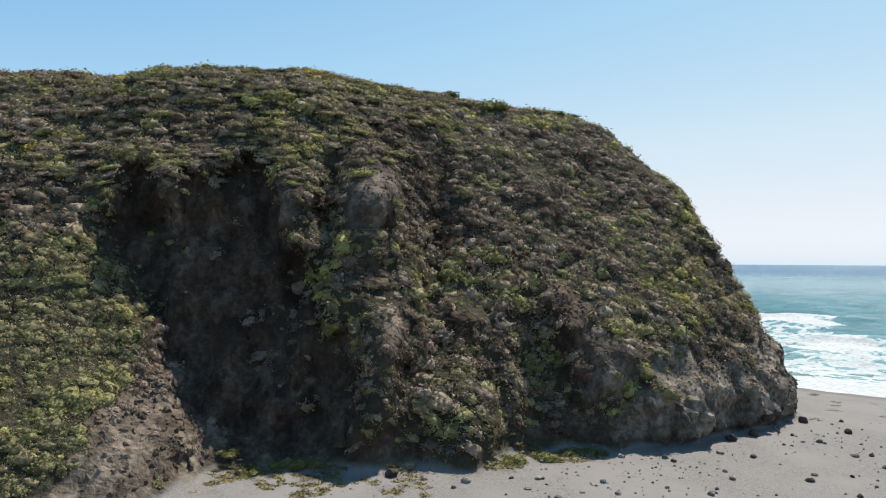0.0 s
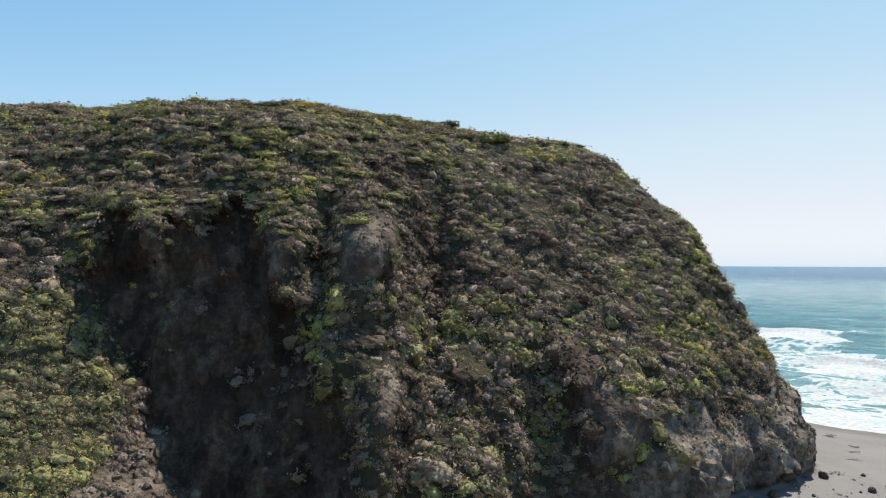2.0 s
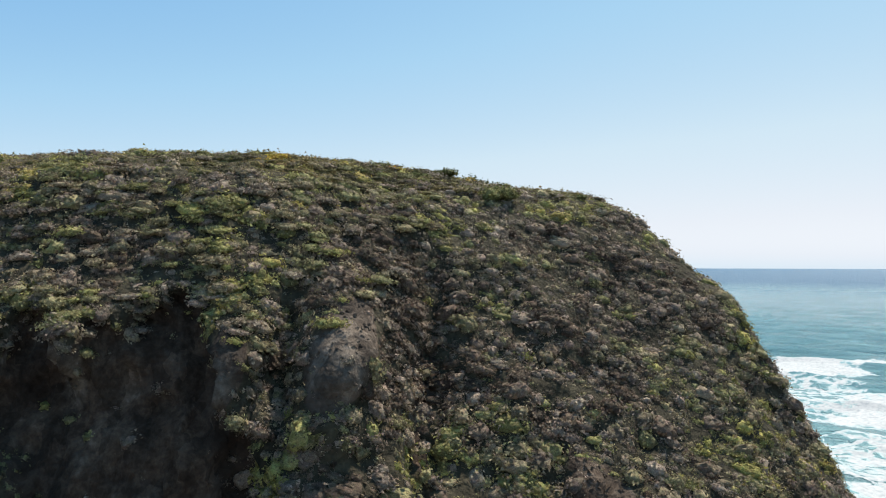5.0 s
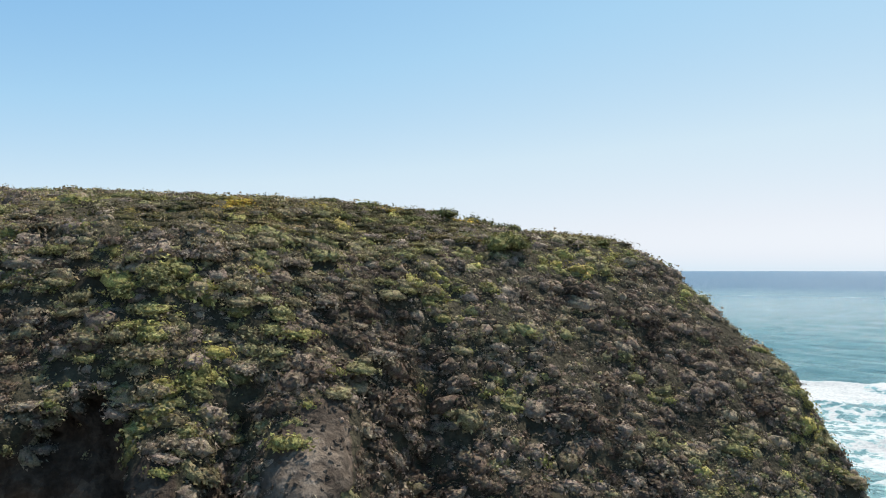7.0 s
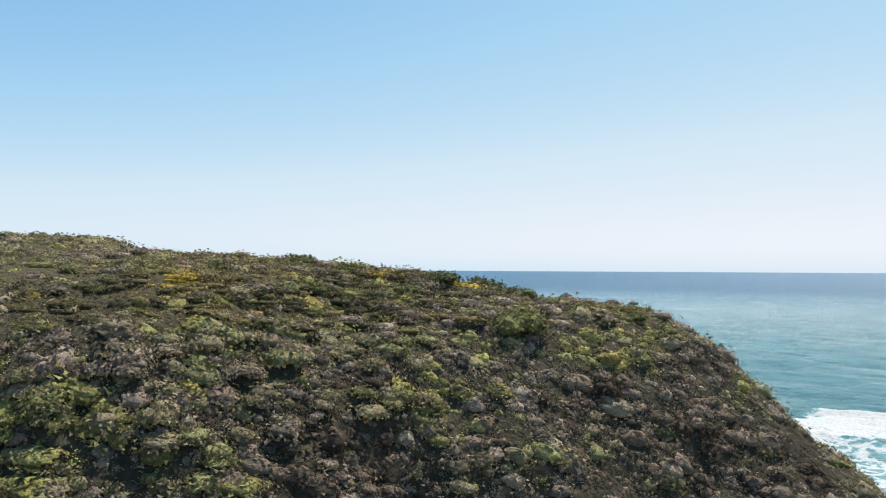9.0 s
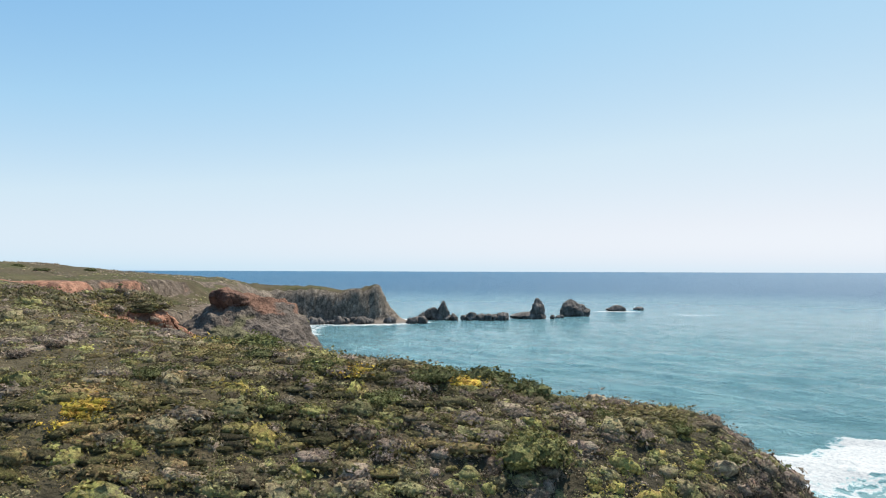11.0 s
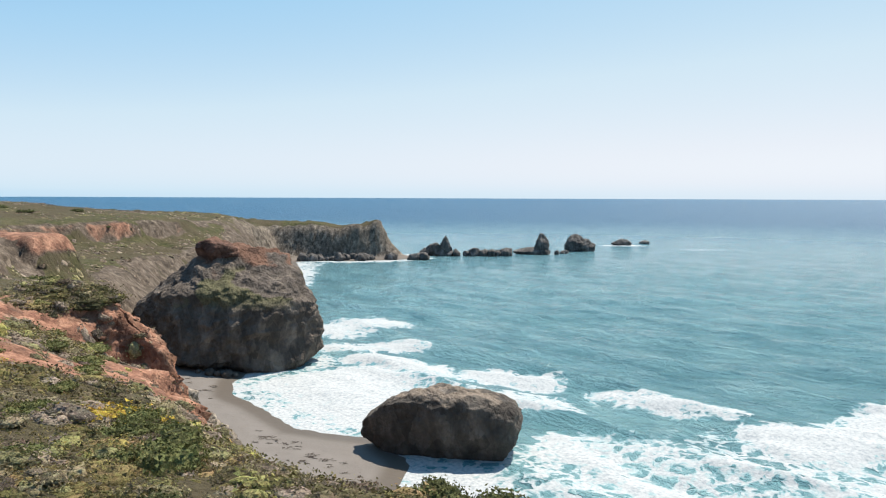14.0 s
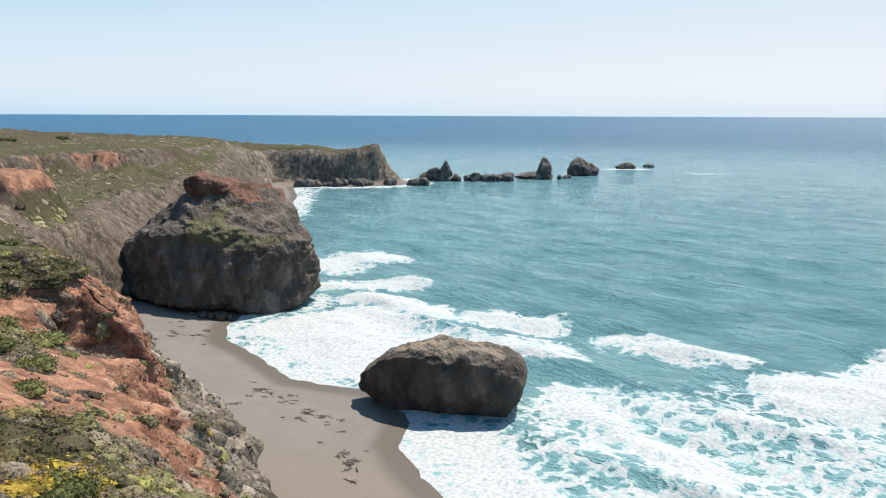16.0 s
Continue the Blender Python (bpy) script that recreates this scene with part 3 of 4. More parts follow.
veg = np.clip(veg - smooth(95, 120, gy) * smooth(0.25, 0.6, slope) * smooth(0.32, -0.08, fractal(P3 * (0.06, 0.06, 0.03) + 70, 5, 0.6)) - 1.2 * blob(gx, gy, -56, 120, 15, 13) * smooth(27, 24, gz) - smooth(0.3, 0.6, rim_red), 0, 1)
# less pale on the mesa: the shade of its face goes into the rock colour
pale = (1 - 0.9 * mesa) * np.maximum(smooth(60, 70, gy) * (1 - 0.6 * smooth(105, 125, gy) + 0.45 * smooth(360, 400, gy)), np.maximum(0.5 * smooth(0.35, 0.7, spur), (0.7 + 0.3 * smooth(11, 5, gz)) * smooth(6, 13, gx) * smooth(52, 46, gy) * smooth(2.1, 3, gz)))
# where the ground takes the dark between-scrub colour, shade painted in
litter_shade = smooth(60, 54, gy) * smooth(0.35, 0.75, slope)
land = mesh_object("ground", np.stack([lx, ly, lz], -1), grid_faces(len(XS), len(YS)), LAND, attrs=(("veg", veg), ("red", red_soil), ("pale", pale), ("sand", sand), ("wet", wet), ("litter_shade", litter_shade)))
tagged(land, "coastal bluffs of brown rock and scrub above dark sand beaches", "land", kind="structure")

# ---------------------------------------------------------------- the sea
def grown(start, first, last, ratio=1.12):
    out, s = [start], first
    while out[-1] < last:
        s *= ratio
        out.append(out[-1] + s)
    out[-1] = last
    return np.array(out[1:])


sxs = np.concatenate([-grown(70, 0.8, 3300)[::-1], np.arange(-70, 110, 0.75), grown(110, 0.8, 3300)])
sys_ = np.concatenate([-grown(150, 4, 1200, 1.3)[::-1], np.arange(-150, 36, 6.0), np.arange(36, 265, 0.75), grown(265, 0.8, 4800, 1.06)])
wx, wy = [a.ravel() for a in np.meshgrid(sxs, sys_)]
near = (np.abs(wx) < 420) & (wy > -100) & (wy < 600)
off = np.full(wx.shape, 400.0)
off[near] = -signed_distance(wx[near], wy[near], np.array(FRONT[0.2] + BACK[0.2] + list(INLAND), float))
W3 = np.stack([wx * 0.02, wy * 0.045, 0 * wx], -1)
fade = 1 / (1 + (np.hypot(wx, wy - 120) / 260) ** 2)
# swell runs in from far right to the beaches
phase = (wx * 0.69 + wy * 0.72 + 12 * fractal(W3 * 0.6, 2)) * 2 * math.pi / 24
short = (wx * 0.6 + wy * 0.8 + 7 * fractal(W3 * 1.7 + 8, 3)) * 2 * math.pi / 8.5
wave = (1.35 * (1 - 2 * np.abs(np.sin(phase / 2)) ** 0.8) * (0.65 + 0.9 * fractal(W3 * 1.2 + 5, 2)) + 0.3 * np.sin(short) * (0.6 + fractal(W3 * 2.5 + 2, 2))) * smooth(6, 40, off) * fade + 0.30 * fractal(np.stack([wx * 0.10, wy * 0.2, 0 * wx], -1), 4) * fade * smooth(0, 12, off)
streaks = fractal(np.stack([wx * 0.05, wy * 0.10, 0 * wx + 3], -1), 4)


def breaker(x0, y0, x1, y1, width, amount):
    """A surf line with a soft trailing edge behind it."""
    ex, ey = x1 - x0, y1 - y0
    n = math.hypot(ex, ey)
    t = ((wx - x0) * ex + (wy - y0) * ey) / n
    s = ((wx - x0) * -ey + (wy - y0) * ex) / n + 5.0 * fractal(np.stack([wx * 0.06, wy * 0.06, 0 * wx + x0], -1), 4)
    return amount * np.exp(-(s / (1.25 * width)) ** 2) * smooth(-5, 5, t) * smooth(n + 5, n - 5, t)


foam = (0.70 + 0.4 * fractal(np.stack([wx * 0.12, wy * 0.12, 0 * wx + 9], -1), 3)) * np.exp(-(np.maximum(off, 0) / 15) ** 1.7) + 0.25 * smooth(3.5, 0.5, off)
NORTH_SURF = ((-47, 220, -26, 245, 11, 0.7), (-42, 203, -12, 208, 6, 0.6), (-32, 192, -6, 182, 5, 0.75), (-5, 182, 18, 172, 5, 0.75), (-38, 178, -12, 148, 16, 1.0), (22, 166, 50, 153, 4, 0.6), (5, 160, 20, 154, 4, 0.55), (10, 142, 32, 112, 4.5, 0.65), (46, 138, 85, 150, 7, 0.85), (70, 152, 100, 160, 5, 0.7),)
SOUTH_SURF = ((-8, 126, 10, 104, 6, 0.75), (5, 128, 75, 122, 22, 0.42), (5, 108, 70, 104, 14, 0.44), (-15, 165, 20, 158, 7, 0.5), (55, 92, 75, 118, 8, 0.6), (40, 70, 66, 80, 14, 0.5), (35, 62, 52, 52, 9, 0.6), (52, 96, 62, 92, 4, 0.6), (-100, 442, -90, 450, 6, 0.6))
for line in NORTH_SURF + SOUTH_SURF:
    foam = np.maximum(foam, breaker(*line[:5], line[5] * (1.3 if line[4] < 10 else 1.08)))
for cx, cy, rx, ry, amount in ((-3, 131, 17, 9, 0.55), (-37, 186, 8, 14, 0.5), (112, 563, 26, 7, 0.75), (160, 530, 26, 4, 0.8), (70, 508, 20, 8, 0.6), (42, 480, 22, 6, 0.5), (0, 468, 22, 5, 0.5)):
    foam = np.maximum(foam, amount * blob(wx, wy, cx, cy, rx, ry))
foam = foam + 0.14 * streaks * smooth(0.05, 0.3, foam) + 0.10 * smooth(0.35, 0.6, streaks)
wave += 0.5 * smooth(0.5, 0.9, foam) * smooth(8, 25, off)
deep = 0.25 * smooth(60, 220, wy + 0.3 * wx) + 0.75 * smooth(200, 1100, np.hypot(wx, wy - 60))
sea = mesh_object("water", np.stack([wx, wy, wave], -1), grid_faces(len(sxs), len(sys_)), SEA, attrs=(("foam", foam), ("deep", deep)))
tagged(sea, "turquoise ocean with white breaking surf and sun glitter", "sea", kind="structure")


# ---------------------------------------------------------------- rocks
def sphere_grid(nu, nv):
    u, v = np.meshgrid(np.linspace(0, 2 * math.pi, nu, endpoint=False), np.linspace(-math.pi / 2, math.pi / 2, nv))
    d = np.stack([np.cos(v) * np.cos(u), np.cos(v) * np.sin(u), np.sin(v)], -1).reshape(-1, 3)
    i = np.arange(nv - 1)[:, None] * nu + np.arange(nu)[None, :]
    j = np.arange(nv - 1)[:, None] * nu + (np.arange(nu)[None, :] + 1) % nu
    return d, np.stack([i, j, j + nu, i + nu], -1).reshape(-1, 4)


def rock(name, place, half, label, mat, seed=0, power=3.0, rough=0.12, turn=0, res=(64, 40), profile=None, cap=0.0, turf=0.0, category="rock", group="", sink=0.25, scale=0.35, cuts=14, planes=(), rise=(1, 1), crown=None):
    """A rock: a squarish ellipsoid, cut by flat faces and roughened. profile: heights along its own x, from -1 to 1."""
    d, f = sphere_grid(*res)
    k = (np.abs(d) ** power).sum(1) ** (-1 / power)
    p = d * k[:, None]
    r = np.random.default_rng(seed)
    for _ in range(cuts):
        c = r.normal(size=3)
        c /= np.linalg.norm(c)
        depth = p @ c - r.uniform(0.68, 0.95)
        p -= np.maximum(depth, 0)[:, None] * c * 0.93
    for *c, limit in planes:
        c = np.array(c) / np.linalg.norm(c)
        p -= np.maximum(p @ c - limit, 0)[:, None] * c * 0.95
    p[:, 2] *= np.where(p[:, 2] > 0, np.interp(p[:, 1], np.linspace(-1, 1, len(rise)), rise), 1)
    if profile:
        p[:, 2] *= np.where(p[:, 2] > 0, np.interp(p[:, 0], np.linspace(-1, 1, len(profile)), profile), 1)
    q = p * half
    size = min(half)
    nq = q * (scale * 6 / size) + seed * 13.7
    strata = ridged(np.stack([nq[:, 0] * 0.5 + nq[:, 2] * 0.35, nq[:, 1] * 0.4, nq[:, 2] * 0.9 - nq[:, 0] * 0.6], -1) * 0.45 + 50, 4, 0.6)
    bumpy = (0.6 * ridged(nq * 0.35, 6, 0.55) + 0.75 * strata) * rough + 0.35 * rough * fractal(nq * 1.4, 4, 0.6)
    q = q + p / np.linalg.norm(p, axis=1)[:, None] * bumpy[:, None] * size
    if crown:
        cx, cy, rx, ry, tall = crown
        q[:, 2] += tall * (1 + 0.5 * strata) * np.exp(-((p[:, 0] - cx) / rx) ** 4 - ((p[:, 1] - cy) / ry) ** 4) * smooth(0.3, 0.5, p[:, 2])
    q[:, 2] += half[2] * (1 - 2 * sink)
    height = q[:, 2] / q[:, 2].max()
    noise_cap = height + 0.25 * fractal(nq * 0.8, 3)
    ob = mesh_object(name, q, f, mat, attrs=(("cap", cap * smooth(0.78, 0.95, noise_cap)), ("turf", turf * smooth(0.15, 0.35, fractal(nq * 0.5, 4) + 0.12) * smooth(0.35, 0.6, height) * (1 - smooth(0.75, 0.9, height)))))
    ob.matrix_world = pose(*place, 0, 0, turn)
    return tagged(ob, label, category, group)


knob = rock("rock_knob", (-59.2, 190, 0), (20.6, 16.5, 15.2), "huge dark rock knob with rusty red cap above the beach", RED_ROCK, 3, 2.9, 0.16, 0, (340, 190), (0.4, 0.6, 0.84, 0.98, 1.04, 1.06, 1.06, 1.04, 0.98, 0.8), 0.9, 0.6, sink=0.12, scale=0.5, cuts=16, planes=((-0.5, -0.85, 0.1, 0.86), (0.45, -0.75, 0.5, 0.86)), rise=(0.3, 0.42, 0.56, 0.72, 0.86, 0.94, 0.94, 0.9, 0.85), crown=(-0.22, 0.15, 0.3, 0.4, 1.4))
red_cap = rock("red_cap", (0, 0, 0), (4.9, 5.2, 3.6), "rusty red crumbling cap", CAP_ROCK, 8, 3.4, 0.2, 0, (110, 60), (0.7, 0.95, 1.1, 1.0, 0.9, 0.8, 0.6), 1.0, 0, category="", sink=0.5, cuts=12)
red_cap.parent = knob
red_cap.matrix_basis = pose(-3.9, 2.0, 25.4, 0, 8, 10)
rock("boulder", (-5.1, 135, 0), (12.2, 6.6, 7.5), "big dark boulder with paler top in the surf", DARK_ROCK, 5, 5.0, 0.12, -3, (220, 130), (0.5, 0.74, 0.94, 1.08, 1.06, 1.0, 0.95, 0.8), 0.8, 0.0, sink=0.36, scale=0.5, cuts=8, planes=((-0.2, -0.95, -0.2, 0.84),), rise=(0.98, 1.0, 0.9, 0.78, 0.7))
for k, (x, y, hx, hy, hz, prof) in enumerate(((-28, 466, 5.2, 4, 4.6, (0.6, 0.9, 1.1, 1.0, 0.8)), (-21.5, 466, 3.8, 3.5, 6.6, (0.55, 0.9, 1.3, 1.2, 0.7)), (36, 482, 13, 5, 2.6, (0.4, 0.7, 0.9, 1.0, 1.1, 1.0, 0.7, 0.5)), (41.5, 482, 5.0, 4, 7.0, (0.55, 0.9, 1.3, 1.25, 1.0, 0.7)), (71, 510, 10, 6, 5.6, (0.6, 1.0, 1.25, 1.4, 1.35, 1.2, 1.05, 0.85, 0.6, 0.45, 0.3)), (110, 563, 7.5, 4, 2.8, (0.5, 0.9, 1.1, 0.9, 0.5)), (132, 582, 4, 3, 1.7, (0.6, 1.0, 0.7)))):
    rock("offshore_rock", (x, y, 0), (hx, hy, hz), "jagged grey rock stack standing offshore in the ocean", FAR_ROCK, 30 + k, 3.2, 0.2, 0, (110, 64), prof, 0.3, 0, group="offshore stacks", sink=0.2, cuts=8)
r = random.Random(4)
for k in range(92):
    u = r.random()
    if k < 42:
        x, y, h = -104 + 74 * u, 425 + 15 * u + r.uniform(-3, 1), r.uniform(0.9, 2.8)
    elif k < 82:
        x, y, h = r.uniform(-40, 20), 467 + r.uniform(-4, 4), 0.9 + 2.4 * r.random() ** 2
    else:
        x, y, h = r.uniform(24, 60), 484 + r.uniform(-4, 6), r.uniform(0.6, 1.6)
    rock("shore_rock", (x, y, 0.1), (h * r.uniform(0.8, 1.4), h * 1.1, h), "dark wave-worn rock at the foot of the point", FAR_ROCK, 60 + k, 2.4, 0.42, r.uniform(0, 180), (24, 14), None, 0, 0, group="rocks at the point", sink=0.3)

# ---------------------------------------------------------------- scrub
def plant_template(r, leaves, size, flat, blade=1.0, core=0.8, loose=0.6, rings=(7, 4)):
    """A lumpy dome of radius 1 thatched with loose leaf tufts: points, and triangles."""
    lumps = r.normal(size=(13, 3))
    lumps[:, 2] = np.abs(lumps[:, 2]) * 0.8
    lumps /= np.linalg.norm(lumps, axis=1)[:, None]

    def reach(d):
        return 0.6 + 0.45 * np.max(np.maximum(d @ lumps.T, 0) ** 14, 1)

    nu, nv = rings
    u, v = np.meshgrid(np.arange(nu) * 2 * math.pi / nu, np.linspace(-0.5 if nv < 5 else -0.9, math.pi / 2, nv))
    dd = np.stack([np.cos(v) * np.cos(u), np.cos(v) * np.sin(u), np.sin(v)], -1).reshape(-1, 3)
    dome = dd * (reach(dd) * r.uniform(core - 0.05, core + 0.05, len(dd)))[:, None] * (1, 1, flat)
    tris = []
    for j in range(nv - 1):
        for i in range(nu):
            a, b = j * nu + i, j * nu + (i + 1) % nu
            tris += [(a, b, b + nu), (a, b + nu, a + nu)]
    d = r.normal(size=(leaves, 3))
    d[:, 2] = np.abs(d[:, 2]) * 1.1 - 0.3
    d /= np.linalg.norm(d, axis=1)[:, None]
    c = d * (reach(d) * r.uniform(core, 1.08, leaves))[:, None] * (1, 1, flat)
    up = d + loose * r.normal(size=d.shape) + (0, 0, 0.15)
    a = np.cross(up, r.normal(size=d.shape))
    a /= np.linalg.norm(a, axis=1)[:, None]
    b = np.cross(a, up)
    b /= np.linalg.norm(b, axis=1)[:, None]
    s = size * r.uniform(0.6, 1.4, (leaves, 1))
    tip = b * s * 0.9 if blade == 1 else (0.5 * b + 0.6 * d + (0, 0, 0.6)) * s * blade
    tri = np.stack([c - a * s * 0.5, c + a * s * 0.5, c + tip], 1).reshape(-1, 3)
    return np.concatenate([dome, tri]), np.concatenate([np.array(tris), len(dome) + np.arange(len(tri)).reshape(-1, 3)])


def scatter(name, spots, radii, tones, mat, leaves, size, flat, label, category, seed, blade=1.0, axis=None, core=0.8, loose=0.6, rings=(7, 4)):
    """Many small plants as one mesh."""
    r = np.random.default_rng(seed)
    forms = [plant_template(r, leaves, size, flat, blade, core, loose, rings) for _ in range(10)]
    count = len(spots)
    ang = r.uniform(0, 2 * math.pi, count)
    base = np.stack([f[0] for f in forms])[r.integers(0, 10, count)]
    ca, sa = np.cos(ang)[:, None], np.sin(ang)[:, None]
    x = (base[:, :, 0] * ca - base[:, :, 1] * sa) * radii[:, None] * r.uniform(0.8, 1.55, (count, 1))
    y = (base[:, :, 0] * sa + base[:, :, 1] * ca) * radii[:, None] * r.uniform(0.75, 1.15, (count, 1))
    z = base[:, :, 2] * radii[:, None] * r.uniform(0.75, 1.25, (count, 1))
    v = np.stack([x, y, z], -1)
    if axis is not None:
        up = axis / np.linalg.norm(axis, axis=1)[:, None]
        side = np.cross((0.0, 1.0, 0.0), up)
        side /= np.linalg.norm(side, axis=1)[:, None]
        front = np.cross(up, side)
        v = v[:, :, :1] * side[:, None] + v[:, :, 1:2] * front[:, None] + v[:, :, 2:] * up[:, None]
    v = (v + spots[:, None, :]).reshape(-1, 3)
    f = (forms[0][1][None] + (np.arange(count) * base.shape[1])[:, None, None]).reshape(-1, 3)
    ob = mesh_object(name, v, f, mat, shade=np.tile(np.arange(len(forms[0][1])) < 2 * rings[0] * (rings[1] - 1), count), attrs=(("tone", np.repeat(tones, base.shape[1])),))
    return tagged(ob, label, category, kind="stuff")


def land_spots(count, weight, seed):
    """Random places on the land's quads, by weight and area."""
    r = np.random.default_rng(seed)
    V = np.stack([lx, ly, lz], -1)
    F = grid_faces(len(XS), len(YS))
    w = weight[F].mean(1)
    F = F[w > 0.01]
    w = w[w > 0.01]
    area = np.linalg.norm(np.cross(V[F[:, 2]] - V[F[:, 0]], V[F[:, 3]] - V[F[:, 1]]), axis=1) / 2
    pick = r.choice(len(F), count, p=area * w / (area * w).sum())
    a, b = r.random((count, 1)), r.random((count, 1))
    q = F[pick]
    spot = (V[q[:, 0]] * (1 - a) + V[q[:, 1]] * a) * (1 - b) + (V[q[:, 3]] * (1 - a) + V[q[:, 2]] * a) * b
    normal = np.cross(V[q[:, 2]] - V[q[:, 0]], V[q[:, 3]] - V[q[:, 1]])
    normal /= np.linalg.norm(normal, axis=1)[:, None]
    return spot, normal, q[:, 0]


inside_view = smooth(-45, -38, gx) * smooth(29, 26, gx) * smooth(104, 98, gy)
plateau = smooth(0.75, 0.4, slope) * smooth(27, 29, gz)
front_side = smooth(60, 54, gy)
face = inside_view * veg * smooth(2.2, 3.2, gz) * (1 - 0.8 * plateau) * front_side
crest_zone = smooth(35, 39, gy) * smooth(-24, -20, gx)
low_spur = smooth(-13, -15, gx) * smooth(16, 13, gz)
for kind, count, weight, leaves, leaf in (("scrub", 12600, (1 - crest_zone) * (1 + 1.0 * low_spur), 68, 0.18), ("crest_scrub", 6400, crest_zone, 74, 0.155)):
    spots, normal, _ = land_spots(count, (face + (0.012 + 0.12 * cave * smooth(-14, -11, gx)) * inside_view * smooth(4, 8, gz) * front_side) * weight, 11)
    tone = np.clip(0.45 + 0.55 * fractal(spots * 0.13, 3) + 0.45 * fractal(spots * 0.45 + 30, 2) + rng.normal(0, 0.16, len(spots)), 0, 0.95)
    on_spur = (spots[:, 0] < -14.5) & (spots[:, 2] < 15)
    tone = np.where(on_spur, np.clip(0.64 + 0.28 * (tone - 0.45), 0.54, 0.76), tone)
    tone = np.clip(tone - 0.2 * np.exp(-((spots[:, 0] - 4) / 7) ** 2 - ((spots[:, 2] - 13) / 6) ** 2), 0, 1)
    tone = np.clip(tone + 0.16 * smooth(24, 28, spots[:, 2]), 0, 0.95)
    radii = 0.22 + 0.27 * rng.gamma(1.2, 0.72, len(spots)).clip(0, 3.2)
    # recess scrub: duller brown tufts, some of the recess's shade put into their tone
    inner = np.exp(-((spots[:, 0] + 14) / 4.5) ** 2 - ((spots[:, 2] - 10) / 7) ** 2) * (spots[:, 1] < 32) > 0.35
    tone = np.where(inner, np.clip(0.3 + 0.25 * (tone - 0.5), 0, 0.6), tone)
    radii = np.where(on_spur, 0.82 * radii, radii)
    radii *= 0.9 if kind == "crest_scrub" else 1.0
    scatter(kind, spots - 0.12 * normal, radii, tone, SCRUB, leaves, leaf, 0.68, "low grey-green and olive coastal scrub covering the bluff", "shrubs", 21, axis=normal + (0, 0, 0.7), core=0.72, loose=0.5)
mats = face * smooth(0, -5, gx) * smooth(16, 20, gz)
spots, normal, _ = land_spots(420, mats, 16)
tone = np.clip(0.5 + 0.5 * fractal(spots * 0.2 + 3, 3) + rng.normal(0, 0.08, len(spots)), 0.2, 0.85)
scatter("windswept_scrub", spots + 0.1 * normal, rng.uniform(0.5, 1.05, len(spots)), tone, SCRUB, 200, 0.13, 0.42, "flat wind-shorn grey-green scrub on the upper bluff", "shrubs", 26, axis=0.5 * normal + (0, 0, 1.0), core=0.72, loose=0.5, rings=(10, 5))
spots, normal, _ = land_spots(5600, inside_view * plateau * (1 - smooth(0.25, 0.6, red_soil)), 12)
tone = np.clip(0.45 + 0.75 * fractal(spots * 0.16, 3) + rng.normal(0, 0.16, len(spots)), 0, 0.9)
tone = np.where((fractal(spots * 0.22 + 60, 2) > 0.47) | ((np.hypot(spots[:, 0] + 16.5, spots[:, 1] - 59) < 2.2) & (rng.random(len(spots)) < 0.6)), 0.98, tone)
radii = np.clip(rng.normal(0.78, 0.28, len(spots)), 0.25, 1.5) * (1 + 0.45 * smooth(54, 64, spots[:, 1]))
sunk = 0.12 + 0.25 * smooth(-10, -24, spots[:, 0])
scatter("herbs", spots - np.stack([0 * sunk, 0 * sunk, sunk], -1), radii, tone, HERB, 84, 0.095, 0.42, "green and tan herbs and grass on the bluff top", "plants", 22, core=0.66, loose=0.6)
spots, normal, _ = land_spots(700, inside_view * plateau * smooth(40, 46, gy) * (1 - smooth(0.25, 0.6, red_soil)) * smooth(-0.1, 0.15, fractal(P3 * 0.2 + 8, 3)), 17)
tone = np.clip(0.42 + 0.4 * fractal(spots * 0.3, 2) + rng.normal(0, 0.14, len(spots)), 0.05, 0.85)
scatter("low_bushes", spots - (0, 0, 0.1), rng.uniform(0.4, 1.0, len(spots)), tone, SCRUB, 150, 0.11, 0.55, "rounded grey-green bushes dotted over the bluff top", "shrubs", 27, core=0.72, loose=0.55, rings=(9, 5))
back_slope = inside_view * (1 - front_side) * (1 - 0.9 * plateau) * smooth(5, 9, gz) * (0.75 * veg + 0.03) * (1 - 0.8 * smooth(21, 16, gz) * smooth(80, 88, gy))
spots, normal, _ = land_spots(1700, back_slope, 14)
tone = np.clip(0.5 + 0.5 * fractal(spots * 0.16, 3) + rng.normal(0, 0.12, len(spots)), 0, 0.97)
radii = 0.28 + 0.26 * rng.gamma(1.6, 0.62, len(spots)).clip(0, 3)
scatter("slope_scrub", spots - 0.1 * normal, radii, tone, SCRUB, 78, 0.17, 0.65, "patchy green scrub on the crumbling seaward slope", "shrubs", 25, axis=normal + (0, 0, 0.75), core=0.86, loose=0.35, rings=(9, 5))
coast = smooth(-210, -190, gx) * smooth(-38, -44, gx) * smooth(88, 96, gy) * smooth(420, 380, gy) * smooth(3, 6, gz) * veg
spots, normal, _ = land_spots(3600, coast * smooth(-0.15, 0.2, fractal(P3 * 0.07 + 44, 4)), 13)
tone = np.clip(0.36 + 0.5 * fractal(spots * 0.05, 4) + rng.normal(0, 0.12, len(spots)), 0, 0.85)
radii = 0.6 + 0.8 * rng.gamma(1.5, 0.6, len(spots)).clip(0, 3)
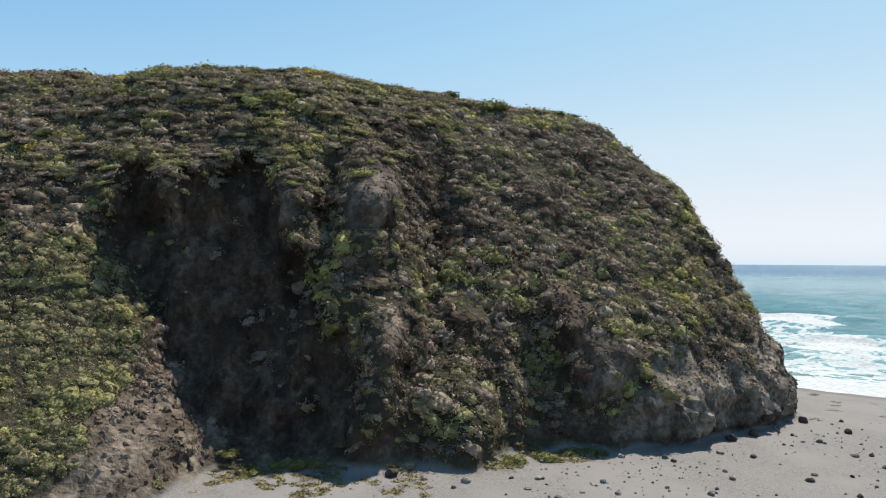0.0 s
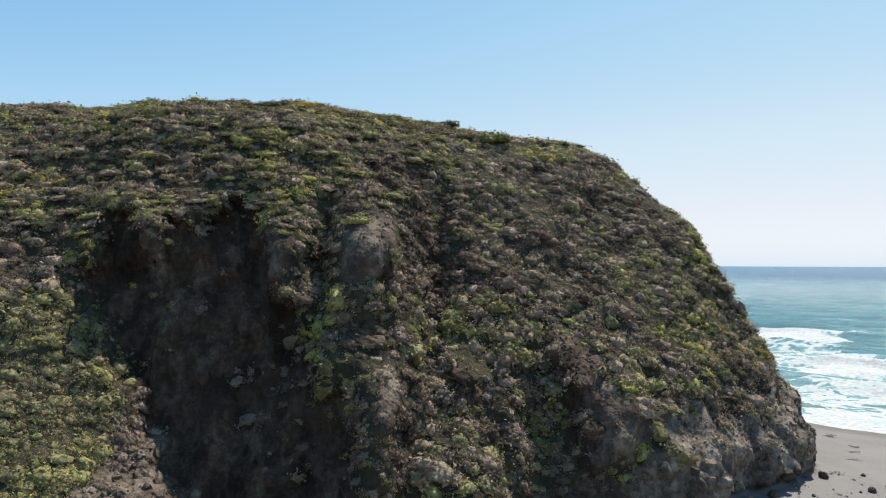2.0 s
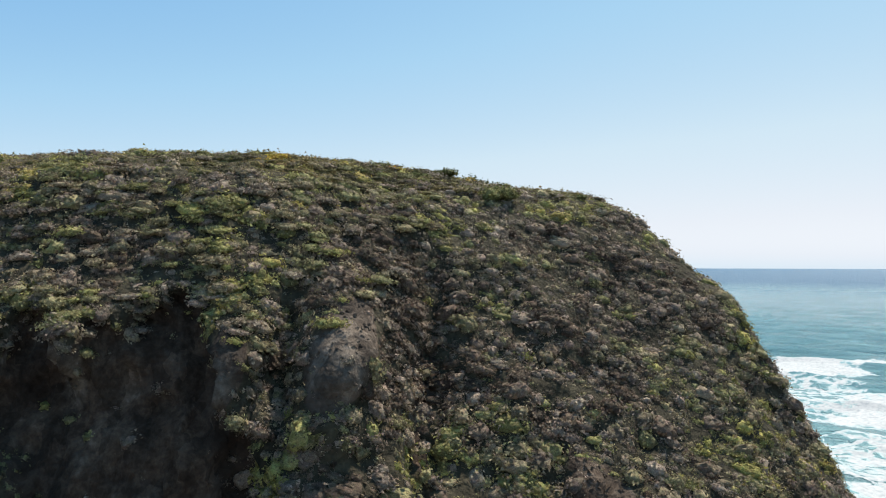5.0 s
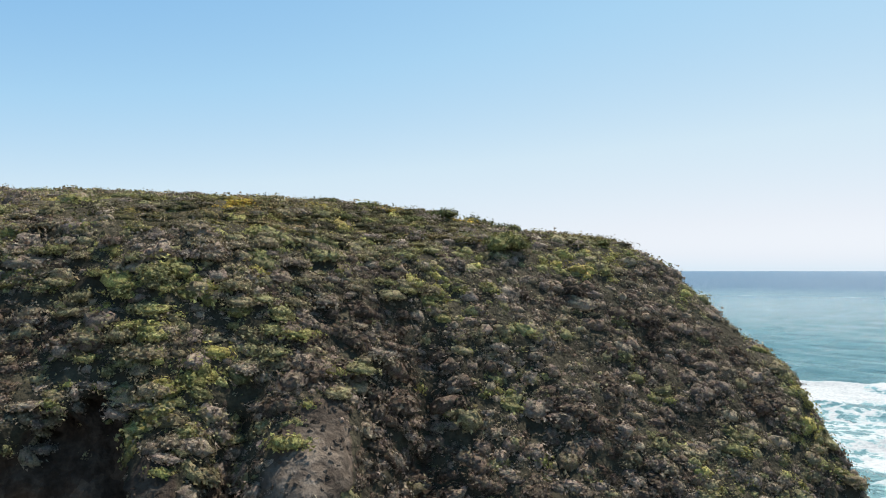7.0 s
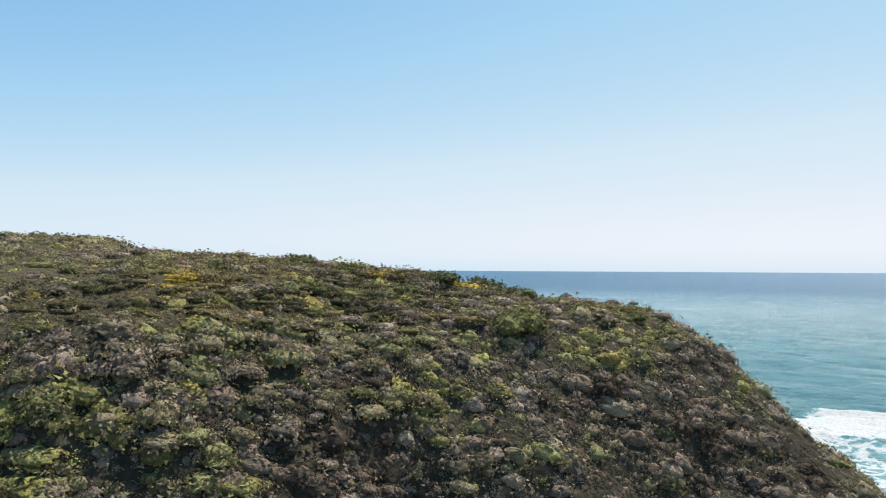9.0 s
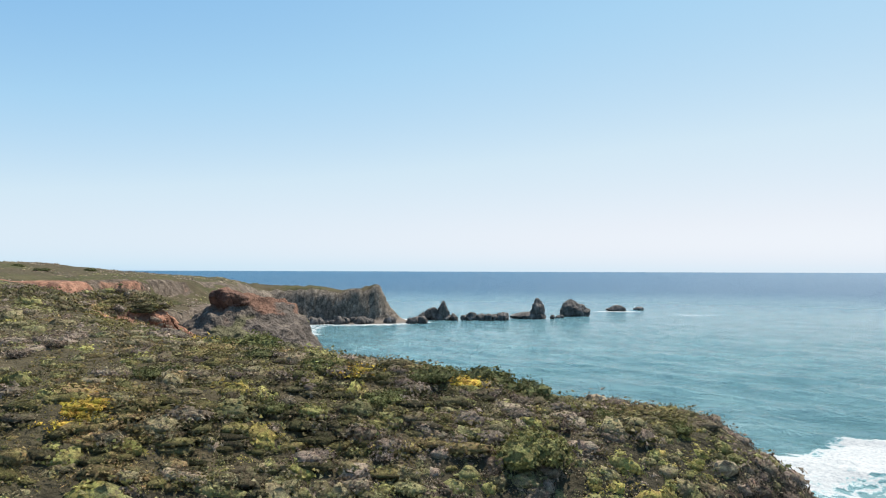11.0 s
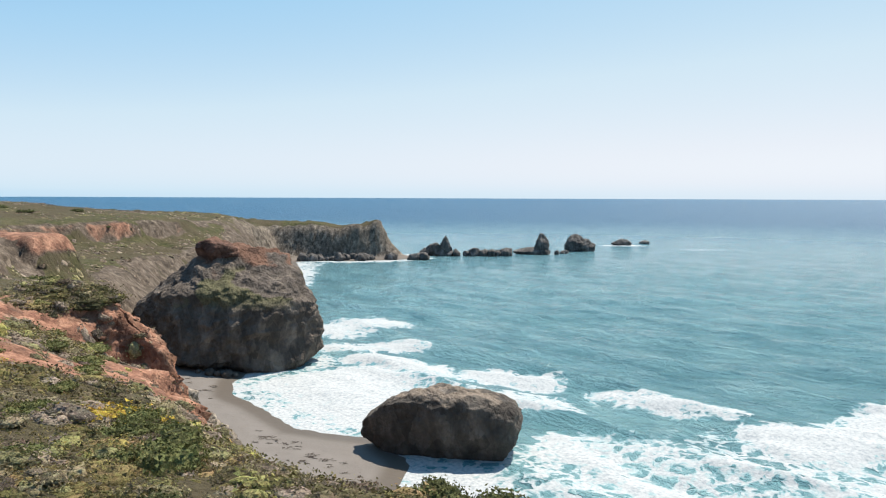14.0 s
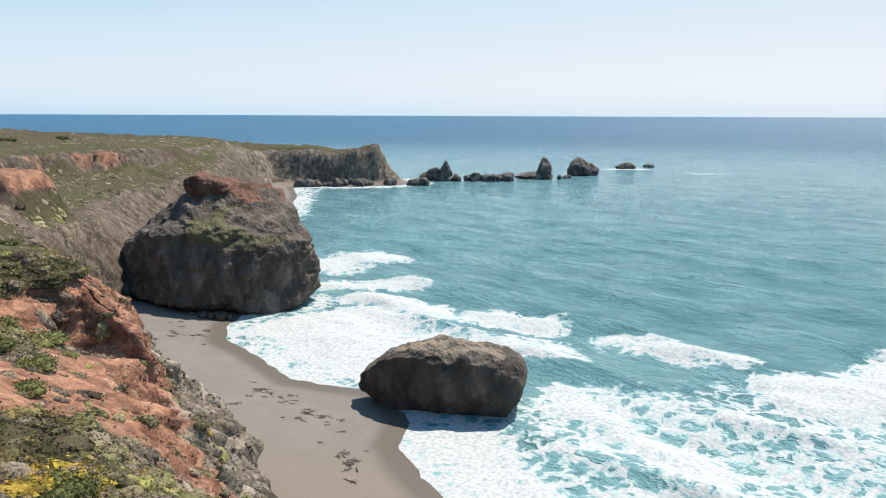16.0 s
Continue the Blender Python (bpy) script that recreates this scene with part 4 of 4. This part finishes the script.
scatter("coast_scrub", spots - 0.12 * radii[:, None] * normal, 0.8 * radii, tone, SCRUB, 14, 0.3, 0.34, "dry olive scrub scattered on the far bluffs", "shrubs", 23, axis=normal, loose=0.3)


# ---------------------------------------------------------------- broken rock on the bare faces
def crags(name, count, weight, low, high, tall, label, seed):
    """Angular blocks half sunk in the land, in the land's own stone."""
    spots, normal, at = land_spots(count, weight, seed)
    r = np.random.default_rng(seed)
    size = low + (high - low) * r.random(count) ** 2.5
    kind = r.integers(0, 12, count)
    vs, fs, src, base = [], [], [], 0
    for k in range(12):
        bm = bmesh.new()
        d = r.normal(size=(16, 3))
        d *= (r.uniform(0.7, 1.0, 16) / np.linalg.norm(d, axis=1))[:, None]
        for q in d:
            bm.verts.new(q)
        bmesh.ops.convex_hull(bm, input=bm.verts[:])
        bm.verts.index_update()
        v = np.array([q.co[:] for q in bm.verts])
        f = np.array([[q.index for q in face.verts] for face in bm.faces if len(face.verts) == 3])
        bm.free()
        me = np.flatnonzero(kind == k)
        a = r.uniform(-0.35, 0.35, len(me)) + np.arctan2(normal[me, 0], -normal[me, 1])
        ca, sa = np.cos(a)[:, None], np.sin(a)[:, None]
        s = size[me, None]
        x, y, z = v[None, :, 0] * s * 1.15, v[None, :, 1] * s * 0.7, v[None, :, 2] * s * tall
        x = x + z * r.uniform(-0.3, 0.3, (len(me), 1))
        p = np.stack([x * ca - y * sa, x * sa + y * ca, z], -1) + (spots[me] - 0.18 * size[me, None] * normal[me])[:, None]
        vs.append(p.reshape(-1, 3))
        fs.append((f[None] + base + (np.arange(len(me)) * len(v))[:, None, None]).reshape(-1, 3))
        src.append(np.repeat(at[me], len(v)))
        base += len(me) * len(v)
    src = np.concatenate(src)
    none = np.zeros(base)
    ob = mesh_object(name, np.concatenate(vs), np.concatenate(fs), LAND, shade=False, attrs=(("veg", none), ("red", red_soil[src]), ("pale", pale[src]), ("sand", none), ("wet", none), ("litter_shade", none)))
    return tagged(ob, label, "rocks", kind="stuff")


bare = (1 - veg) ** 2 * smooth(1.9, 2.6, gz) * smooth(0.5, 1.0, slope)
crags("bluff_crags", 2600, (bare * (1 - 0.85 * cave) + 0.8 * bare_rock + 0.4 * smooth(0.35, 0.7, spur)) * smooth(2.4, 3.2, gz) * inside_view * front_side, 0.12, 0.5, 1.15, "dark broken rock of the bare bluff faces", 41)
crags("spur_crags", 130, smooth(0.3, 0.7, spur) * smooth(9, 7, gz) * smooth(30, 26, gy) * smooth(2.2, 2.8, gz), 0.2, 0.6, 1.3, "fractured grey rock at the foot of the spur", 44)
crags("cliff_crags", 4200, bare * (1 - front_side) * smooth(-66, -60, gx) * smooth(135, 125, gy), 0.12, 0.62, 1.25, "crumbling red and grey rock of the cliff", 42)


# ---------------------------------------------------------------- single bushes
def ground_at(x, y):
    """Height of the built land under a place."""
    near = np.argmin((lx - x) ** 2 + (ly - y) ** 2)
    return float(lz[near])


def bush(x, y, radius, tall, tone, label, seed, mat=BUSH):
    """A bush: short woody stems under a leafy crown."""
    r = np.random.default_rng(seed)
    z = ground_at(x, y)
    top = tagged(new("bush"), label, "bush", "bushes on the bluff")
    top.matrix_world = pose(x, y, z - 0.1)
    bm = bmesh.new()
    for k in range(6):
        a = k * 1.05 + r.uniform(-0.3, 0.3)
        tilt = Matrix.Rotation(a, 4, "Z") @ Matrix.Rotation(0.5, 4, "Y")
        bmesh.ops.create_cone(bm, segments=6, radius1=0.06, radius2=0.025, depth=radius * tall * 0.55, matrix=tilt @ Matrix.Translation((0, 0, radius * tall * 0.25)))
    part("stems", bm, TWIG, top, "brown woody stems")
    pts, tris = [], []
    base = 0
    for k in range(9):
        v, f = plant_template(r, 260, 0.13, tall)
        a, d = r.uniform(0, 6.28), radius * 0.62 * math.sqrt(r.random()) * (k > 0)
        q = v * radius * r.uniform(0.45, 0.65) + (math.cos(a) * d, math.sin(a) * d, radius * 0.12 * r.random())
        pts.append(q)
        tris.append(f + base)
        base += len(v)
    mesh_object("crown", np.concatenate(pts), np.concatenate(tris), mat, top, shade=False, attrs=(("tone", np.full(base, tone) + r.uniform(-0.15, 0.15, base)),))
    return top


twig, tn, tl, tb = material("twig", 0.9, 0.2)
tl.new(ramp_node(tn, tl, noise_node(tn, tl, tn.new("ShaderNodeNewGeometry").outputs["Position"], 9), [(0.3, (0.05, 0.035, 0.025)), (0.7, (0.14, 0.10, 0.075))]), tb.inputs["Base Color"])
TWIG = twig
CREST_BUSHES = ((2.6, 45.3, 2.4, 0.62, 0.85), (-1.6, 49.6, 1.5, 0.55, 0.3), (0.6, 52.4, 2.2, 0.75, 0.25), (2.8, 51.4, 1.8, 0.75, 0.2), (-1.2, 53.4, 1.5, 0.7, 0.3), (-3.2, 46.8, 1.2, 0.5, 0.5), (-6.5, 48.5, 1.6, 0.45, 0.5), (-11.5, 53.2, 2.2, 0.5, 0.45), (-14.5, 56.0, 1.6, 0.5, 0.4), (-9.5, 49.2, 1.1, 0.5, 0.1), (-16, 52, 1.2, 0.35, 0.4), (-19, 57, 1.3, 0.3, 0.5), (-21, 62, 1.2, 0.3, 0.5), (-12.5, 45.5, 1.1, 0.5, 0.2), (-7.5, 44.5, 1.0, 0.5, 0.3),)
PLATEAU_BUSHES = ((-24, 69, 1.6, 0.32, 0.6), (-27, 74, 1.9, 0.4, 0.7), (-30, 80, 1.6, 0.4, 0.7), (6.5, 48.9, 0.9, 0.6, 0.5), (9.5, 48.6, 0.9, 0.6, 0.4), (-33.6, 80.3, 1.6, 0.45, 0.6), (-46, 99, 2.0, 0.45, 0.3), (-30.5, 75.6, 1.7, 0.45, 0.6), (-45, 101.5, 1.6, 0.5, 0.2), (-15, 58.5, 1.7, 0.5, 0.5), (-12.8, 56.2, 1.5, 0.55, 0.3), (-152, 280, 2.6, 0.75, 0.1), (-160, 262, 3.2, 0.5, 0.1), (-170, 264, 3.0, 0.5, 0.2), (-130, 262, 1.4, 0.6, 0.1))
for k, (x, y, radius, tall, tone) in enumerate(CREST_BUSHES + PLATEAU_BUSHES):
    bush(x, y, radius, tall, tone, "dense dark green bush on the grassy bluff top", 300 + k)
for k, (x, y, radius, tone) in enumerate(((-12.7, 20.3, 0.8, 0.8), (-8.6, 20.4, 1.1, 0.9), (-7.4, 20.6, 1.0, 1.0), (-9.8, 20.2, 0.7, 0.8), (-11.2, 19.2, 1.0, 0.6), (3.4, 22.4, 1.1, 0.9), (5.2, 23.2, 1.2, 0.9), (7.2, 24, 1.0, 0.8), (-6.4, 21.2, 0.6, 0.7), (8.6, 24.4, 0.9, 0.7))):
    bush(x, y, radius, 0.6, tone, "yellow-green shrub at the foot of the bluff", 340 + k)

# ---------------------------------------------------------------- beach stones and weed
r = random.Random(9)
for k in range(150):
    if k < 70:
        x, y = r.uniform(-2, 13), r.uniform(12.5, 24)
    elif k < 120:
        x, y = r.uniform(10, 30), r.uniform(18, 33)
    else:
        x, y = r.uniform(20, 36), r.uniform(30, 48)
    h = 0.05 + 0.13 * r.random() ** 2.5
    if (x < 2 and y > 19.5) or y > 23 + 0.42 * x:
        continue
    rock("beach_stone", (x, y, ground_at(x, y)), (h * r.uniform(1.1, 2.0), h * 1.2, h), "small brown stone lying on the sand", DARK_ROCK if r.random() < 0.2 else PALE_ROCK, 200 + k, 2.6, 0.45, r.uniform(0, 180), (12, 8), None, 0, 0, category="stone", group="beach stones", sink=0.3)
for k, (x, y, h) in enumerate(((21.5, 30.6, 0.32), (20.2, 29.5, 0.25), (22.6, 31.3, 0.22), (25.5, 33.8, 0.25), (18.2, 28.2, 0.25), (-3.2, 19.2, 0.25), (14.2, 26.4, 0.25), (27.5, 31.5, 0.2))):
    rock("fallen_rock", (x, y, ground_at(x, y)), (h * 1.3, h, h), "angular grey rock fallen from the bluff", DARK_ROCK, 400 + k, 2.6, 0.4, 37 * k, (32, 20), None, 0, 0, group="fallen rocks", sink=0.25)
for k, (x, y, h) in enumerate(((-58, 172.5, 0.9), (-56.2, 172.2, 0.7), (-54.2, 172.4, 1.0), (-52.6, 172.8, 0.6), (-61, 173, 0.5))):
    rock("fallen_rock", (x, y, ground_at(x, y)), (h * 1.3, h, h), "dark angular rock at the foot of the great rock", DARK_ROCK, 420 + k, 2.6, 0.22, 37 * k, (32, 20), None, 0, 0, group="fallen rocks", sink=0.25)

weed, en, el, eb = material("seaweed", 0.55, 0.4)
el.new(ramp_node(en, el, noise_node(en, el, en.new("ShaderNodeNewGeometry").outputs["Position"], 5), [(0.3, (0.018, 0.011, 0.007)), (0.7, (0.07, 0.042, 0.024))]), eb.inputs["Base Color"])


def seaweed(x, y, size, turn, seed):
    """A tangled heap of wet blades lying on the sand."""
    r = random.Random(seed)
    bm = bmesh.new()
    for k in range(9):
        a, px, py, pz = r.choice((0, math.pi)) + r.gauss(0, 0.4), r.gauss(0, 0.5 * size), r.gauss(0, 0.18 * size), 0.02
        last = None
        for step in range(6):
            w = 0.10 * size * math.sin((step + 0.6) / 6.2 * math.pi)
            pz = 0.02 + 0.10 * size * r.random()
            left = bm.verts.new((px - math.sin(a) * w, py + math.cos(a) * w, pz))
            mid = bm.verts.new((px, py, pz + 0.05 * size))
            right = bm.verts.new((px + math.sin(a) * w, py - math.cos(a) * w, pz))
            if last:
                bm.faces.new((last[0], left, mid, last[1]))
                bm.faces.new((last[1], mid, right, last[2]))
            last = (left, mid, right)
            a += r.uniform(-0.7, 0.7)
            px, py = px + math.cos(a) * 0.24 * size, py + math.sin(a) * 0.24 * size
    me = bpy.data.meshes.new("seaweed")
    bm.to_mesh(me)
    bm.free()
    me.materials.append(weed)
    ob = new("seaweed", me)
    ob.matrix_world = pose(x, y, ground_at(x, y) + 0.02, 0, 0, turn)
    return tagged(ob, "dark brown heap of washed-up seaweed on the sand", "seaweed", "seaweed on the beach")


r = random.Random(12)
for k in range(70):
    if k < 34:
        u = r.random()
        x, y = -36 + 21 * u + r.gauss(0, 1.5), 135 - 22 * u ** 1.5 + r.gauss(0, 2.2)
    elif k < 50:
        u = r.random()
        x, y = -62 + 9 * u + r.gauss(0, 1.5), 156 + r.uniform(0, 13)
    else:
        x, y = r.uniform(24, 40), r.uniform(28, 50)
    if k < 50 and x > -10:
        continue
    seaweed(x, y, r.uniform(0.25, 0.75) if k < 50 else r.uniform(0.2, 0.45), r.uniform(-40, 40), 500 + k)
seaweed(-15.6, 113.5, 1.0, -30, 590)
seaweed(-14.8, 109.5, 0.7, -20, 591)

# ---------------------------------------------------------------- grass on the upper beach
r2 = np.random.default_rng(77)
gs = np.concatenate([np.stack([r2.uniform(-13, -1, 1100), r2.uniform(15.8, 20.2, 1100)], 1), np.stack([r2.uniform(1.8, 9.5, 700), r2.uniform(20.6, 24.4, 700)], 1)])
keep = np.where(gs[:, 0] < 0, gs[:, 1] > 16.5 + 1.6 * np.sin(gs[:, 0]), gs[:, 1] > 20.5 + 0.4 * (gs[:, 0] - 2))
gs = gs[keep & (fractal(np.c_[gs * 0.5, 0 * gs[:, 0]], 3) > -0.1)]
spots = np.array([(x, y, ground_at(x, y) - 0.06) for x, y in gs])
scatter("beach_grass", spots, r2.uniform(0.15, 0.4, len(spots)), r2.uniform(0.4, 0.7, len(spots)), HERB, 40, 0.22, 0.35, "patchy low grass along the foot of the bluff", "grass", 24)

# ---------------------------------------------------------------- gravel on the front beach
r3 = np.random.default_rng(5)
gp = np.stack([r3.uniform(-12, 36, 5200), r3.uniform(9, 46, 5200)], 1)
ok = (gp[:, 1] < 22.5 + 0.42 * np.maximum(gp[:, 0], 0) - 3 * (gp[:, 0] < 3)) & (fractal(np.c_[gp * 0.16, 0 * gp[:, 0]], 3) + 0.25 > r3.random(5200) * 0.6)
gp = gp[ok]
octa = np.array([(1, 0, 0), (0, 1, 0), (-1, 0, 0), (0, -1, 0), (0, 0, 0.8), (0, 0, -0.6)], float)
otri = np.array([(0, 1, 4), (1, 2, 4), (2, 3, 4), (3, 0, 4), (1, 0, 5), (2, 1, 5), (3, 2, 5), (0, 3, 5)])
size = 0.035 + 0.075 * r3.random(len(gp)) ** 3
pv = octa[None] * size[:, None, None] * r3.uniform(0.7, 1.4, (len(gp), 6, 1))
pz = np.array([ground_at(x, y) for x, y in gp])
pv = (pv + np.c_[gp, pz + 0.01][:, None]).reshape(-1, 3)
gravel = mesh_object("gravel", pv, (otri[None] + 6 * np.arange(len(gp))[:, None, None]).reshape(-1, 3), PALE_ROCK, shade=False, attrs=(("cap", np.zeros(len(pv))), ("turf", np.zeros(len(pv)))))
tagged(gravel, "pale pebbles strewn over the dark sand", "pebbles", kind="stuff")
